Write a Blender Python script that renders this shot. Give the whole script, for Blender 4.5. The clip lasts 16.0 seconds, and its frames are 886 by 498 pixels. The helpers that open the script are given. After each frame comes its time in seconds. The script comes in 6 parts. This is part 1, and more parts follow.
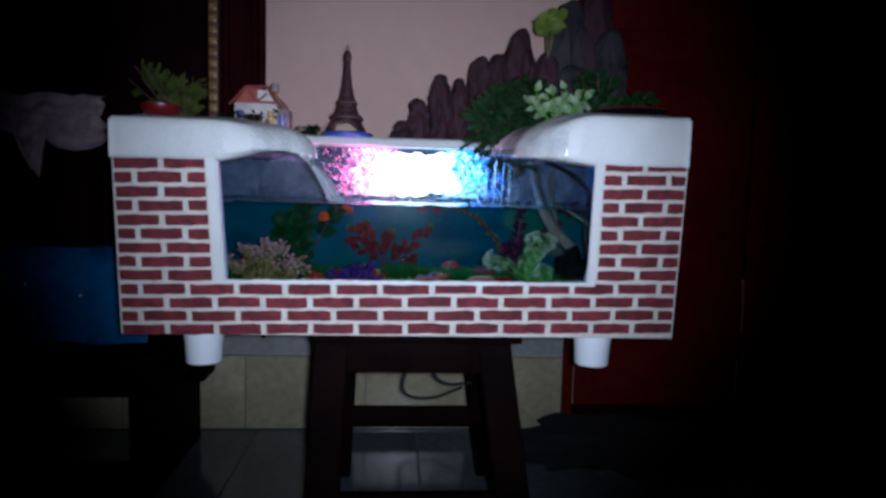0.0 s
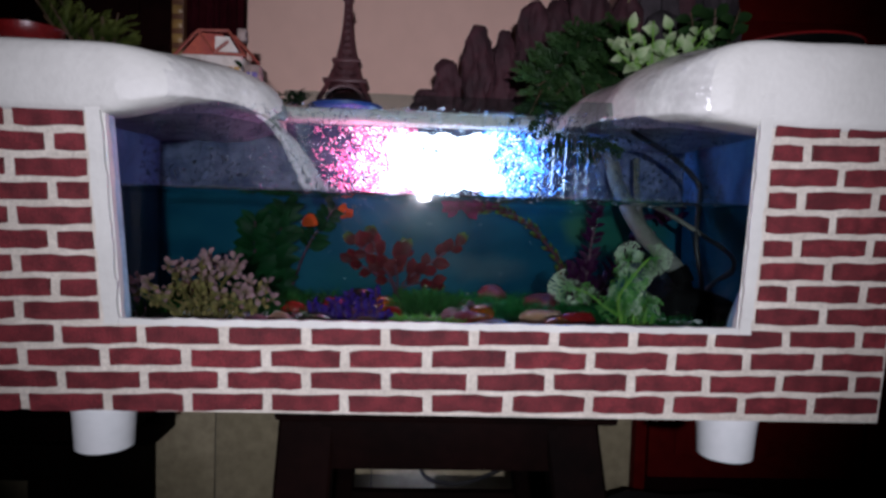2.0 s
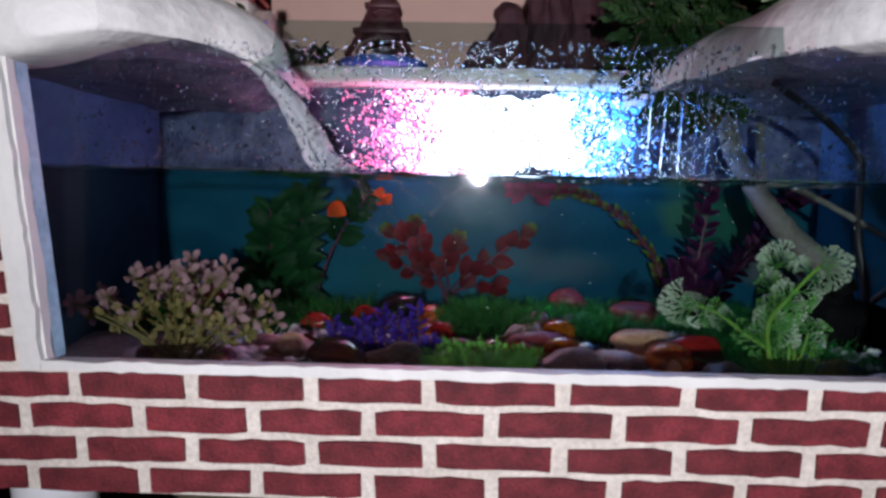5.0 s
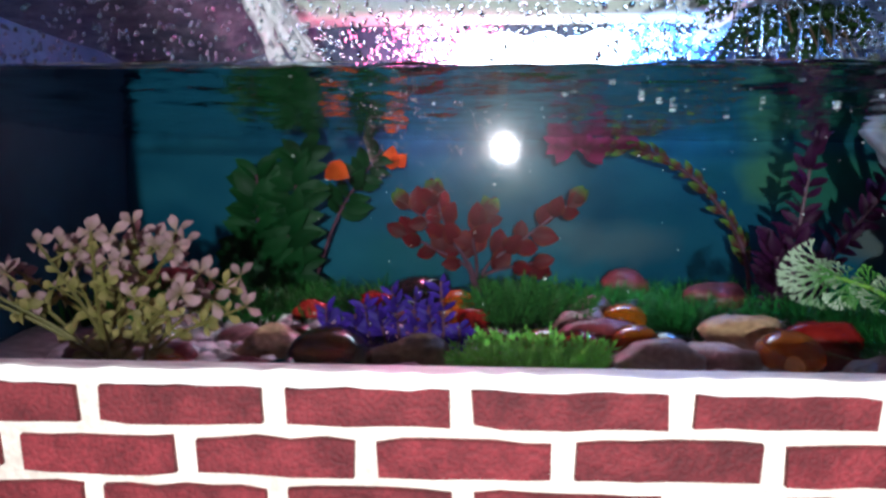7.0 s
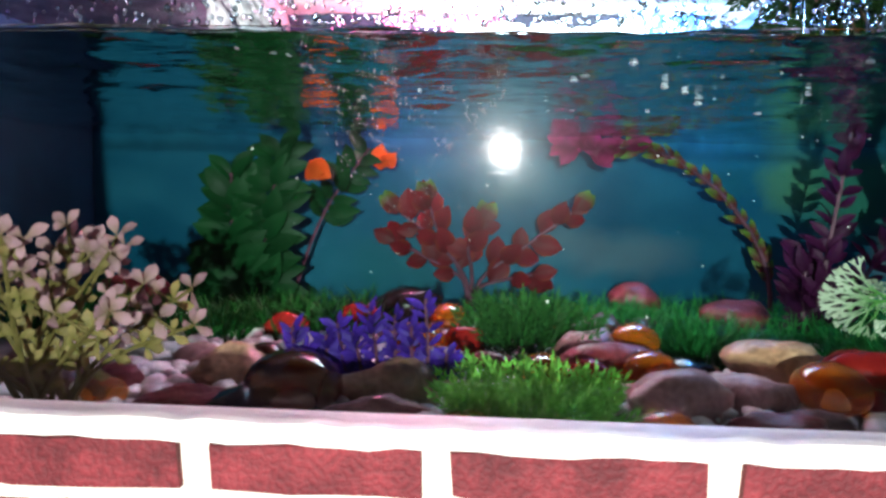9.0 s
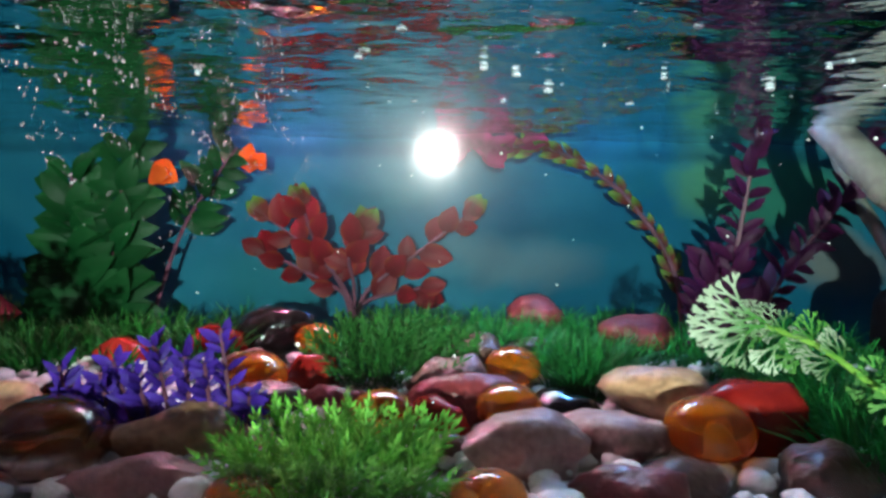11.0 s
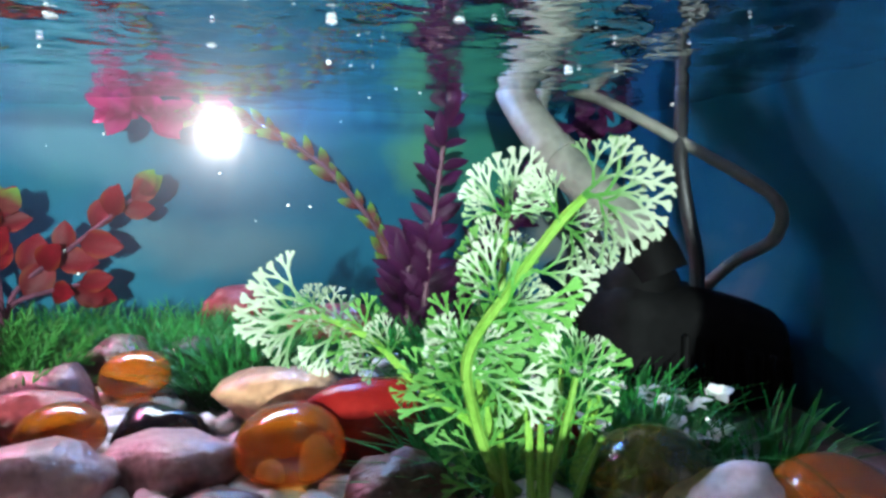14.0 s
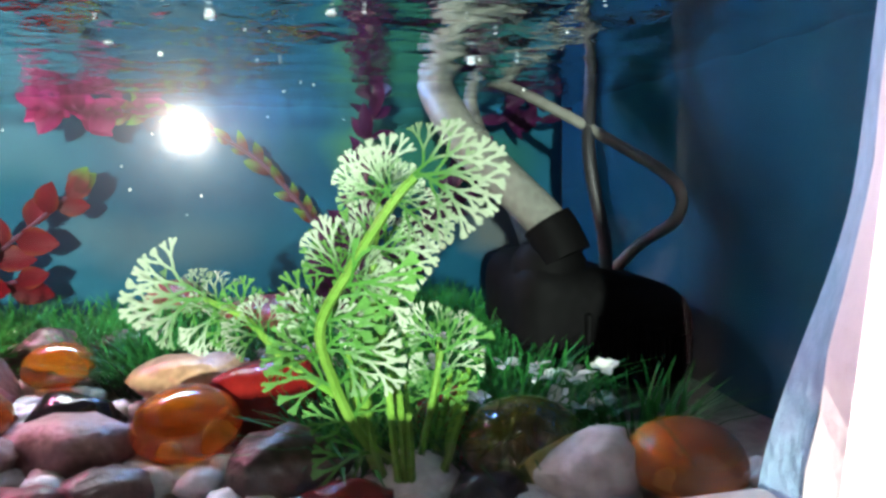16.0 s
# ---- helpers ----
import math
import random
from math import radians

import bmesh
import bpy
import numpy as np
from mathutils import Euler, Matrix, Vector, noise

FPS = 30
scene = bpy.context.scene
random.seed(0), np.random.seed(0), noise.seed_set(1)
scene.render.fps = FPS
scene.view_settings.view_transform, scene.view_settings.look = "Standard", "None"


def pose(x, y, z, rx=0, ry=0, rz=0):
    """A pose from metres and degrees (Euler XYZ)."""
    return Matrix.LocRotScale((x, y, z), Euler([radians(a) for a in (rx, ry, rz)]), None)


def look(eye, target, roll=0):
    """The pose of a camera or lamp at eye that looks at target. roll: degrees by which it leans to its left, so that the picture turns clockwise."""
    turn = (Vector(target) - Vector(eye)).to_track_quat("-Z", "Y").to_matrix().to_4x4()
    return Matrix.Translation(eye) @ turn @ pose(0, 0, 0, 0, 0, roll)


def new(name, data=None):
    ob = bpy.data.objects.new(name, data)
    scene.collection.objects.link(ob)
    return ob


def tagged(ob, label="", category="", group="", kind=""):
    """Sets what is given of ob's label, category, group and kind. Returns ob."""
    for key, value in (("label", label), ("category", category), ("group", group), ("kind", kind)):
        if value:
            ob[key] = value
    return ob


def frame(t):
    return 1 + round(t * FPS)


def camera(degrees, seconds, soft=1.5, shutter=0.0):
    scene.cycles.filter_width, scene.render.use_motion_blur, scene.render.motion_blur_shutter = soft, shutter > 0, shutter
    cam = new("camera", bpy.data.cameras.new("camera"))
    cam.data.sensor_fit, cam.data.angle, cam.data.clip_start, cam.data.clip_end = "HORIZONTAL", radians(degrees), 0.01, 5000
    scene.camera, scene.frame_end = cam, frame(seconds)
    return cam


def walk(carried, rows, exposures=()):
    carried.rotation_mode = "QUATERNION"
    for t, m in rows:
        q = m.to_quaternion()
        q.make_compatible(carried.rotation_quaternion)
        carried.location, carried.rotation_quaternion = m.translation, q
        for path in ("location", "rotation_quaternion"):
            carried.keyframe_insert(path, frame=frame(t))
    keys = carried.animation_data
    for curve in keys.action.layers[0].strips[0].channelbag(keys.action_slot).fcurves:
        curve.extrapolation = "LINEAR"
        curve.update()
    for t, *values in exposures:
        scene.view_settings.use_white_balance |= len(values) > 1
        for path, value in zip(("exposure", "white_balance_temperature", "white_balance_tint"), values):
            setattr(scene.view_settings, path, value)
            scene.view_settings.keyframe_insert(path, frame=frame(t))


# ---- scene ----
cam = camera(68.8, 16.0, soft=3.0)
PATH = [
    (0, (-0.023, -0.935, 0.611), (0.127, 1.052, 0.436), 1.5),
    (0.5, (-0.033, -0.871, 0.611), (0.096, 1.116, 0.431), 1.4),
    (1, (-0.036, -0.775, 0.6), (0.079, 1.214, 0.424), 1.4),
    (1.5, (-0.036, -0.657, 0.579), (0.054, 1.332, 0.392), 0.6),
    (2, (-0.021, -0.548, 0.576), (0.071, 1.446, 0.461), 1.8),
    (2.5, (0.022, -0.559, 0.589), (0.024, 1.438, 0.48), 1.0),
    (3, (0.092, -0.561, 0.623), (-0.017, 1.428, 0.443), -0.7),
    (3.5, (0.043, -0.516, 0.601), (-0.013, 1.474, 0.415), 1.4),
    (4, (-0.014, -0.476, 0.59), (-0.097, 1.514, 0.412), 1.8),
    (4.2, (-0.021, -0.453, 0.588), (-0.075, 1.538, 0.406), 1.3),
    (6.3, (-0.027, -0.258, 0.556), (-0.151, 1.729, 0.375), 0.5),
    (6.5, (-0.031, -0.253, 0.549), (-0.158, 1.736, 0.384), 0.2),
    (7, (-0.035, -0.221, 0.544), (-0.163, 1.767, 0.361), 0.4),
    (7.5, (-0.037, -0.195, 0.544), (-0.165, 1.793, 0.366), 0.4),
    (8, (-0.041, -0.182, 0.542), (-0.18, 1.806, 0.374), 0.9),
    (8.2, (-0.043, -0.181, 0.544), (-0.176, 1.808, 0.378), 1.2),
    (10.3, (0.004, -0.129, 0.541), (-0.125, 1.859, 0.363), 1.4),
    (10.5, (0.008, -0.123, 0.542), (-0.099, 1.868, 0.39), 1.3),
    (11, (0.035, -0.109, 0.546), (-0.01, 1.884, 0.385), 0.9),
    (11.5, (0.063, -0.093, 0.551), (0.088, 1.899, 0.372), 0.6),
    (12, (0.081, -0.084, 0.547), (0.144, 1.91, 0.408), 0.7),
    (12.5, (0.097, -0.076, 0.546), (0.271, 1.911, 0.391), 0.2),
    (13, (0.117, -0.069, 0.545), (0.35, 1.911, 0.391), 0.6),
    (13.5, (0.14, -0.063, 0.543), (0.448, 1.906, 0.366), -0.1),
    (14, (0.153, -0.062, 0.538), (0.514, 1.896, 0.35), 0.3),
    (14.5, (0.162, -0.068, 0.54), (0.536, 1.888, 0.353), -0.2),
    (15, (0.171, -0.075, 0.536), (0.538, 1.88, 0.333), -0.2),
    (15.5, (0.181, -0.078, 0.534), (0.571, 1.874, 0.339), -0.6),
    (16, (0.187, -0.079, 0.534), (0.579, 1.872, 0.336), -0.9),
]
walk(cam, [(t, look(eye, target, roll)) for t, eye, target, roll in PATH],
     [(0.0, 0.14, 4800, 16), (2.0, 0.18, 5700, 24), (4.2, 0.24, 5750, 24), (6.3, 1.25, 5950, 20), (8.2, 1.65, 6100, 15), (10.5, 2.45, 6350, 5), (11.5, 2.4, 6300, 8), (12.3, 2.35, 6150, 13),
      (13.2, 2.85, 6000, 14), (14.7, 3.02, 6350, 18), (16.0, 2.82, 6650, 14)])

# ---- light: a dark room, one hand torch far behind, the tank's own coloured lamp ----
world = bpy.data.worlds.new("night")
scene.world = world
world.use_nodes = True
world.node_tree.nodes["Background"].inputs[0].default_value = (0.5, 0.6, 0.8, 1)
world.node_tree.nodes["Background"].inputs[1].default_value = 0.004

TORCH_AT, TORCH_TO, TORCH_W = (0.0, -0.95, 0.620), (0.012, 0.1, 0.610), 36
LED_WHITE, GLINT_PINK, GLINT_BLUE = 6.5, 5.0, 5.0


def torch_lamp():
    data = bpy.data.lights.new("torch", "SPOT")
    data.energy, data.spot_size, data.spot_blend, data.shadow_soft_size = TORCH_W, radians(65), 1.0, 0.012
    data.color = (1.0, 0.97, 0.92)
    ob = new("torch", data)
    ob.matrix_world = look(TORCH_AT, TORCH_TO)
    return tagged(ob, "small white hand torch shining at the tank", "torch")


torch_lamp()

# ---- materials ----
def nodes_of(name):
    m = bpy.data.materials.new(name)
    m.use_nodes = True
    n = m.node_tree.nodes
    return m, n, m.node_tree.links, n["Principled BSDF"]


def rgb(c):
    return (c[0], c[1], c[2], 1)


def mat(name, c1, c2, scale=20.0, rough=0.6, bump=0.2, metal=0.0, spread=0.15, coat=0.0, sheen=0.0, detail=5.0, sub=0.0, fine=8.0, grain=0.13, spec=0.5):
    """Two colours by coarse noise, a finer grain over it, a spread of brightness from object to object, and relief."""
    m, n, l, b = nodes_of(name)
    tc = n.new("ShaderNodeTexCoord")
    no = n.new("ShaderNodeTexNoise")
    no.inputs["Scale"].default_value, no.inputs["Detail"].default_value = scale, detail
    fi = n.new("ShaderNodeTexNoise")
    fi.inputs["Scale"].default_value, fi.inputs["Detail"].default_value = scale * fine, 3
    info = n.new("ShaderNodeObjectInfo")
    off = n.new("ShaderNodeVectorMath")
    off.operation = "ADD"
    l.new(tc.outputs["Object"], off.inputs[0])
    l.new(info.outputs["Random"], off.inputs[1])
    l.new(off.outputs[0], no.inputs["Vector"])
    l.new(off.outputs[0], fi.inputs["Vector"])
    ramp = n.new("ShaderNodeValToRGB")
    ramp.color_ramp.elements[0].position, ramp.color_ramp.elements[1].position = 0.35, 0.65
    ramp.color_ramp.elements[0].color, ramp.color_ramp.elements[1].color = rgb(c1), rgb(c2)
    l.new(no.outputs["Fac"], ramp.inputs[0])
    hsv = n.new("ShaderNodeHueSaturation")
    rng = n.new("ShaderNodeMapRange")
    rng.inputs["To Min"].default_value, rng.inputs["To Max"].default_value = 1 - spread, 1 + spread
    l.new(info.outputs["Random"], rng.inputs[0])
    mul = n.new("ShaderNodeMath")
    mul.operation = "MULTIPLY"
    r2 = n.new("ShaderNodeMapRange")
    r2.inputs["From Min"].default_value, r2.inputs["From Max"].default_value = 0.3, 0.7
    r2.inputs["To Min"].default_value, r2.inputs["To Max"].default_value = 1 - grain, 1 + grain
    l.new(fi.outputs["Fac"], r2.inputs[0])
    l.new(rng.outputs[0], mul.inputs[0])
    l.new(r2.outputs[0], mul.inputs[1])
    l.new(mul.outputs[0], hsv.inputs["Value"])
    l.new(ramp.outputs[0], hsv.inputs["Color"])
    l.new(hsv.outputs[0], b.inputs["Base Color"])
    b.inputs["Roughness"].default_value, b.inputs["Metallic"].default_value = rough, metal
    b.inputs["Coat Weight"].default_value, b.inputs["Coat Roughness"].default_value = coat, 0.08
    b.inputs["Sheen Weight"].default_value = sheen
    b.inputs["Subsurface Weight"].default_value = sub
    b.inputs["Specular IOR Level"].default_value = spec
    b.inputs["Subsurface Scale"].default_value = 0.01
    if bump:
        bp = n.new("ShaderNodeBump")
        bp.inputs["Strength"].default_value, bp.inputs["Distance"].default_value = bump, 0.002
        l.new(fi.outputs["Fac"], bp.inputs["Height"])
        l.new(bp.outputs[0], b.inputs["Normal"])
    return m


def tip_mat(name, root, tip, y0, y1, rough=0.5, trans=0.25, edge=None, x1=0.01):
    """A leaf: root colour to tip colour along its own length, and an edge colour; some light comes through."""
    m, n, l, b = nodes_of(name)
    tc = n.new("ShaderNodeTexCoord")
    sep = n.new("ShaderNodeSeparateXYZ")
    l.new(tc.outputs["Object"], sep.inputs[0])
    rng = n.new("ShaderNodeMapRange")
    rng.inputs["From Min"].default_value, rng.inputs["From Max"].default_value = y0, y1
    l.new(sep.outputs["Y"], rng.inputs[0])
    no = n.new("ShaderNodeTexNoise")
    no.inputs["Scale"].default_value = 250
    l.new(tc.outputs["Object"], no.inputs["Vector"])
    add = n.new("ShaderNodeMath")
    add.operation = "MULTIPLY_ADD"
    add.inputs[1].default_value, add.inputs[2].default_value = 0.5, -0.25
    l.new(no.outputs["Fac"], add.inputs[0])
    tot = n.new("ShaderNodeMath")
    l.new(rng.outputs[0], tot.inputs[0])
    l.new(add.outputs[0], tot.inputs[1])
    tot.use_clamp = True
    mix = n.new("ShaderNodeMix")
    mix.data_type = "RGBA"
    mix.inputs[6].default_value, mix.inputs[7].default_value = rgb(root), rgb(tip)
    l.new(tot.outputs[0], mix.inputs[0])
    col = mix.outputs[2]
    if edge:
        ab = n.new("ShaderNodeMath")
        ab.operation = "ABSOLUTE"
        l.new(sep.outputs["X"], ab.inputs[0])
        er = n.new("ShaderNodeMapRange")
        er.inputs["From Min"].default_value, er.inputs["From Max"].default_value = x1 * 0.55, x1
        l.new(ab.outputs[0], er.inputs[0])
        m2 = n.new("ShaderNodeMix")
        m2.data_type = "RGBA"
        m2.inputs[7].default_value = rgb(edge)
        l.new(er.outputs[0], m2.inputs[0])
        l.new(col, m2.inputs[6])
        col = m2.outputs[2]
    info = n.new("ShaderNodeObjectInfo")
    hsv = n.new("ShaderNodeHueSaturation")
    r2 = n.new("ShaderNodeMapRange")
    r2.inputs["To Min"].default_value, r2.inputs["To Max"].default_value = 0.75, 1.2
    l.new(info.outputs["Random"], r2.inputs[0])
    l.new(r2.outputs[0], hsv.inputs["Value"])
    l.new(col, hsv.inputs["Color"])
    l.new(hsv.outputs[0], b.inputs["Base Color"])
    b.inputs["Roughness"].default_value = rough
    b.inputs["Specular IOR Level"].default_value = 0.12
    tr = n.new("ShaderNodeBsdfTranslucent")
    l.new(hsv.outputs[0], tr.inputs[0])
    ms = n.new("ShaderNodeMixShader")
    ms.inputs[0].default_value = trans
    l.new(b.outputs[0], ms.inputs[1])
    l.new(tr.outputs[0], ms.inputs[2])
    l.new(ms.outputs[0], n["Material Output"].inputs[0])
    return m


def glow_mat(name, color, strength):
    m, n, l, b = nodes_of(name)
    b.inputs["Base Color"].default_value = rgb(color)
    b.inputs["Emission Color"].default_value = rgb(color)
    b.inputs["Emission Strength"].default_value = strength
    return m


def pane_mat():
    m, n, l, b = nodes_of("pane_glass")
    tr, gl, fr, ms = n.new("ShaderNodeBsdfTransparent"), n.new("ShaderNodeBsdfGlossy"), n.new("ShaderNodeFresnel"), n.new("ShaderNodeMixShader")
    tr.inputs[0].default_value = (0.52, 0.63, 0.60, 1)
    gl.inputs["Roughness"].default_value = 0.03
    no = n.new("ShaderNodeTexNoise")
    no.inputs["Scale"].default_value, no.inputs["Detail"].default_value = 24, 3
    bp = n.new("ShaderNodeBump")
    bp.inputs["Strength"].default_value, bp.inputs["Distance"].default_value = 0.03, 0.004
    l.new(no.outputs["Fac"], bp.inputs["Height"])
    l.new(bp.outputs[0], gl.inputs["Normal"])
    # wiped smears and a thin even film on the glass
    tc, mp, smear, amount = n.new("ShaderNodeTexCoord"), n.new("ShaderNodeMapping"), n.new("ShaderNodeTexNoise"), n.new("ShaderNodeMapRange")
    mp.inputs["Scale"].default_value = (1, 1, 0.45)
    smear.inputs["Scale"].default_value, smear.inputs["Detail"].default_value, smear.inputs["Distortion"].default_value = 55, 6, 1.2
    amount.inputs["From Min"].default_value, amount.inputs["From Max"].default_value, amount.inputs["To Max"].default_value = 0.38, 0.68, 0.22
    l.new(tc.outputs["Object"], mp.inputs[0])
    l.new(mp.outputs[0], smear.inputs["Vector"])
    l.new(smear.outputs["Fac"], amount.inputs[0])
    for rough, weight in ((0.10, amount.outputs[0]), (0.24, 0.11)):
        haze, both = n.new("ShaderNodeBsdfGlossy"), n.new("ShaderNodeMixShader")
        haze.inputs["Roughness"].default_value = rough
        if rough < 0.2:
            l.new(weight, both.inputs[0])
        else:
            both.inputs[0].default_value = weight
        l.new(gl.outputs[0], both.inputs[1])
        l.new(haze.outputs[0], both.inputs[2])
        gl = both
    fr.inputs[0].default_value = 1.21
    l.new(fr.outputs[0], ms.inputs[0])
    l.new(tr.outputs[0], ms.inputs[1])
    l.new(gl.outputs[0], ms.inputs[2])
    l.new(ms.outputs[0], n["Material Output"].inputs[0])
    return m


def clear_mat():
    """The rear face and edges of the pane: tint alone."""
    m, n, l, b = nodes_of("pane_rear")
    tr = n.new("ShaderNodeBsdfTransparent")
    tr.inputs[0].default_value = (0.92, 0.94, 0.94, 1)
    l.new(tr.outputs[0], n["Material Output"].inputs[0])
    return m


def water_mat(name, waves=True, rough=0.0, color=(0.9, 0.97, 1.0)):
    m, n, l, b = nodes_of(name)
    gl = n.new("ShaderNodeBsdfGlass")
    gl.inputs["Color"].default_value = rgb(color)
    gl.inputs["IOR"].default_value, gl.inputs["Roughness"].default_value = 1.33, rough
    if waves:
        tc = n.new("ShaderNodeTexCoord")
        mp = n.new("ShaderNodeMapping")
        mp.inputs["Scale"].default_value = (1, 1.6, 1)
        no, n2 = n.new("ShaderNodeTexNoise"), n.new("ShaderNodeTexNoise")
        no.inputs["Scale"].default_value, n2.inputs["Scale"].default_value = 28, 90
        l.new(tc.outputs["Object"], mp.inputs[0])
        l.new(mp.outputs[0], no.inputs["Vector"])
        l.new(mp.outputs[0], n2.inputs["Vector"])
        ad = n.new("ShaderNodeMath")
        ad.operation = "MULTIPLY_ADD"
        ad.inputs[1].default_value = 0.3
        l.new(n2.outputs["Fac"], ad.inputs[0])
        l.new(no.outputs["Fac"], ad.inputs[2])
        bp = n.new("ShaderNodeBump")
        bp.inputs["Strength"].default_value, bp.inputs["Distance"].default_value = 0.5, 0.004
        l.new(ad.outputs[0], bp.inputs["Height"])
        l.new(bp.outputs[0], gl.inputs["Normal"])
    l.new(gl.outputs[0], n["Material Output"].inputs[0])
    return m


def foam_mat():
    """Water white with air: part glass, part white scatter in streaks, the lamp's pink put into that white."""
    m = water_mat("foaming_water", False, 0.12)
    n, l = m.node_tree.nodes, m.node_tree.links
    out = n["Material Output"]
    clear = out.inputs[0].links[0].from_socket
    tc, no, ramp = n.new("ShaderNodeTexCoord"), n.new("ShaderNodeTexNoise"), n.new("ShaderNodeMapRange")
    no.inputs["Scale"].default_value = 260
    ramp.inputs["From Min"].default_value, ramp.inputs["From Max"].default_value = 0.35, 0.65
    ramp.inputs["To Min"].default_value, ramp.inputs["To Max"].default_value = 0.05, 0.65
    white, thru, both, ms = n.new("ShaderNodeBsdfDiffuse"), n.new("ShaderNodeBsdfTranslucent"), n.new("ShaderNodeMixShader"), n.new("ShaderNodeMixShader")
    white.inputs[0].default_value = thru.inputs[0].default_value = (0.95, 0.85, 0.90, 1)
    l.new(tc.outputs["Object"], no.inputs["Vector"])
    l.new(no.outputs["Fac"], ramp.inputs[0])
    l.new(white.outputs[0], both.inputs[1])
    l.new(thru.outputs[0], both.inputs[2])
    l.new(ramp.outputs[0], ms.inputs[0])
    l.new(clear, ms.inputs[1])
    l.new(both.outputs[0], ms.inputs[2])
    l.new(ms.outputs[0], out.inputs[0])
    return m


def gem_mat(name, color, milk=0.35):
    m, n, l, b = nodes_of(name)
    b.inputs["Base Color"].default_value = rgb(color)
    b.inputs["Roughness"].default_value, b.inputs["IOR"].default_value = 0.03, 1.5
    b.inputs["Transmission Weight"].default_value = 1 - milk
    b.inputs["Coat Weight"].default_value = 0.6
    return m


def backdrop_mat():
    """A printed sheet: blue water with pale cloudy patches."""
    m, n, l, b = nodes_of("printed_blue_sheet")
    tc = n.new("ShaderNodeTexCoord")
    mp = n.new("ShaderNodeMapping")
    mp.inputs["Scale"].default_value = (1, 1, 1.5)
    mp.inputs["Location"].default_value = (1.73, 0, 0.61)
    l.new(tc.outputs["Object"], mp.inputs[0])
    no, n2 = n.new("ShaderNodeTexNoise"), n.new("ShaderNodeTexNoise")
    no.inputs["Scale"].default_value, no.inputs["Detail"].default_value, no.inputs["Distortion"].default_value = 9, 6, 0.4
    n2.inputs["Scale"].default_value, n2.inputs["Detail"].default_value = 3.2, 3
    l.new(mp.outputs[0], no.inputs["Vector"])
    l.new(tc.outputs["Object"], n2.inputs["Vector"])
    ramp = n.new("ShaderNodeValToRGB")
    e = ramp.color_ramp.elements
    e[0].position, e[0].color = 0.30, (0.004, 0.043, 0.074, 1)
    e[1].position, e[1].color = 0.62, (0.015, 0.094, 0.132, 1)
    e.new(0.76).color = (0.10, 0.15, 0.16, 1)
    l.new(no.outputs["Fac"], ramp.inputs[0])
    mix = n.new("ShaderNodeMix")
    mix.data_type = "RGBA"
    mix.inputs[7].default_value = (0.003, 0.040, 0.070, 1)
    r = n.new("ShaderNodeMapRange")
    r.inputs["From Min"].default_value, r.inputs["From Max"].default_value, r.inputs["To Max"].default_value = 0.45, 0.62, 0.7
    l.new(n2.outputs["Fac"], r.inputs[0])
    l.new(r.outputs[0], mix.inputs[0])
    l.new(ramp.outputs[0], mix.inputs[6])
    n3 = n.new("ShaderNodeTexNoise")
    n3.inputs["Scale"].default_value, n3.inputs["Detail"].default_value = 4.4, 5
    sh = n.new("ShaderNodeVectorMath")
    sh.inputs[1].default_value = (3.3, 0, 1.7)
    l.new(tc.outputs["Object"], sh.inputs[0])
    l.new(sh.outputs[0], n3.inputs["Vector"])
    r3 = n.new("ShaderNodeMapRange")
    r3.inputs["From Min"].default_value, r3.inputs["From Max"].default_value, r3.inputs["To Max"].default_value = 0.58, 0.72, 0.5
    l.new(n3.outputs["Fac"], r3.inputs[0])
    green = n.new("ShaderNodeMix")
    green.data_type = "RGBA"
    green.inputs[7].default_value = (0.010, 0.085, 0.06, 1)
    l.new(r3.outputs[0], green.inputs[0])
    l.new(mix.outputs[2], green.inputs[6])
    col = green.outputs[2]
    for at, size, tint, much in (((0.285, 0.40, 0.555), (0.085, 1, 0.055), (0.014, 0.078, 0.045), 0.85), ((0.325, 0.40, 0.500), (0.040, 1, 0.035), (0.085, 0.085, 0.07), 0.7),
                                 ((0.075, 0.40, 0.505), (0.085, 1, 0.030), (0.09, 0.115, 0.115), 0.35), ((-0.010, 0.40, 0.560), (0.060, 1, 0.030), (0.045, 0.12, 0.14), 0.6),
                                 ((0.220, 0.40, 0.565), (0.035, 1, 0.030), (0.06, 0.16, 0.03), 0.35)):
        m2 = n.new("ShaderNodeMapping")
        m2.vector_type = "TEXTURE"
        m2.inputs["Location"].default_value, m2.inputs["Scale"].default_value = (at[0] + 0.035, at[1], at[2] + 0.035), size
        wob = n.new("ShaderNodeVectorMath")
        wob.operation = "MULTIPLY_ADD"
        wob.inputs[1].default_value = (0.07, 0.0, 0.07)
        l.new(no.outputs["Color"], wob.inputs[0])
        l.new(tc.outputs["Object"], wob.inputs[2])
        l.new(wob.outputs[0], m2.inputs[0])
        gr = n.new("ShaderNodeTexGradient")
        gr.gradient_type = "SPHERICAL"
        l.new(m2.outputs[0], gr.inputs[0])
        amount = n.new("ShaderNodeMapRange")
        amount.inputs["From Max"].default_value, amount.inputs["To Max"].default_value = 0.6, much
        l.new(gr.outputs["Fac"], amount.inputs[0])
        patch = n.new("ShaderNodeMix")
        patch.data_type = "RGBA"
        patch.inputs[7].default_value = rgb(tint)
        l.new(amount.outputs[0], patch.inputs[0])
        l.new(col, patch.inputs[6])
        col = patch.outputs[2]
    l.new(col, b.inputs["Base Color"])
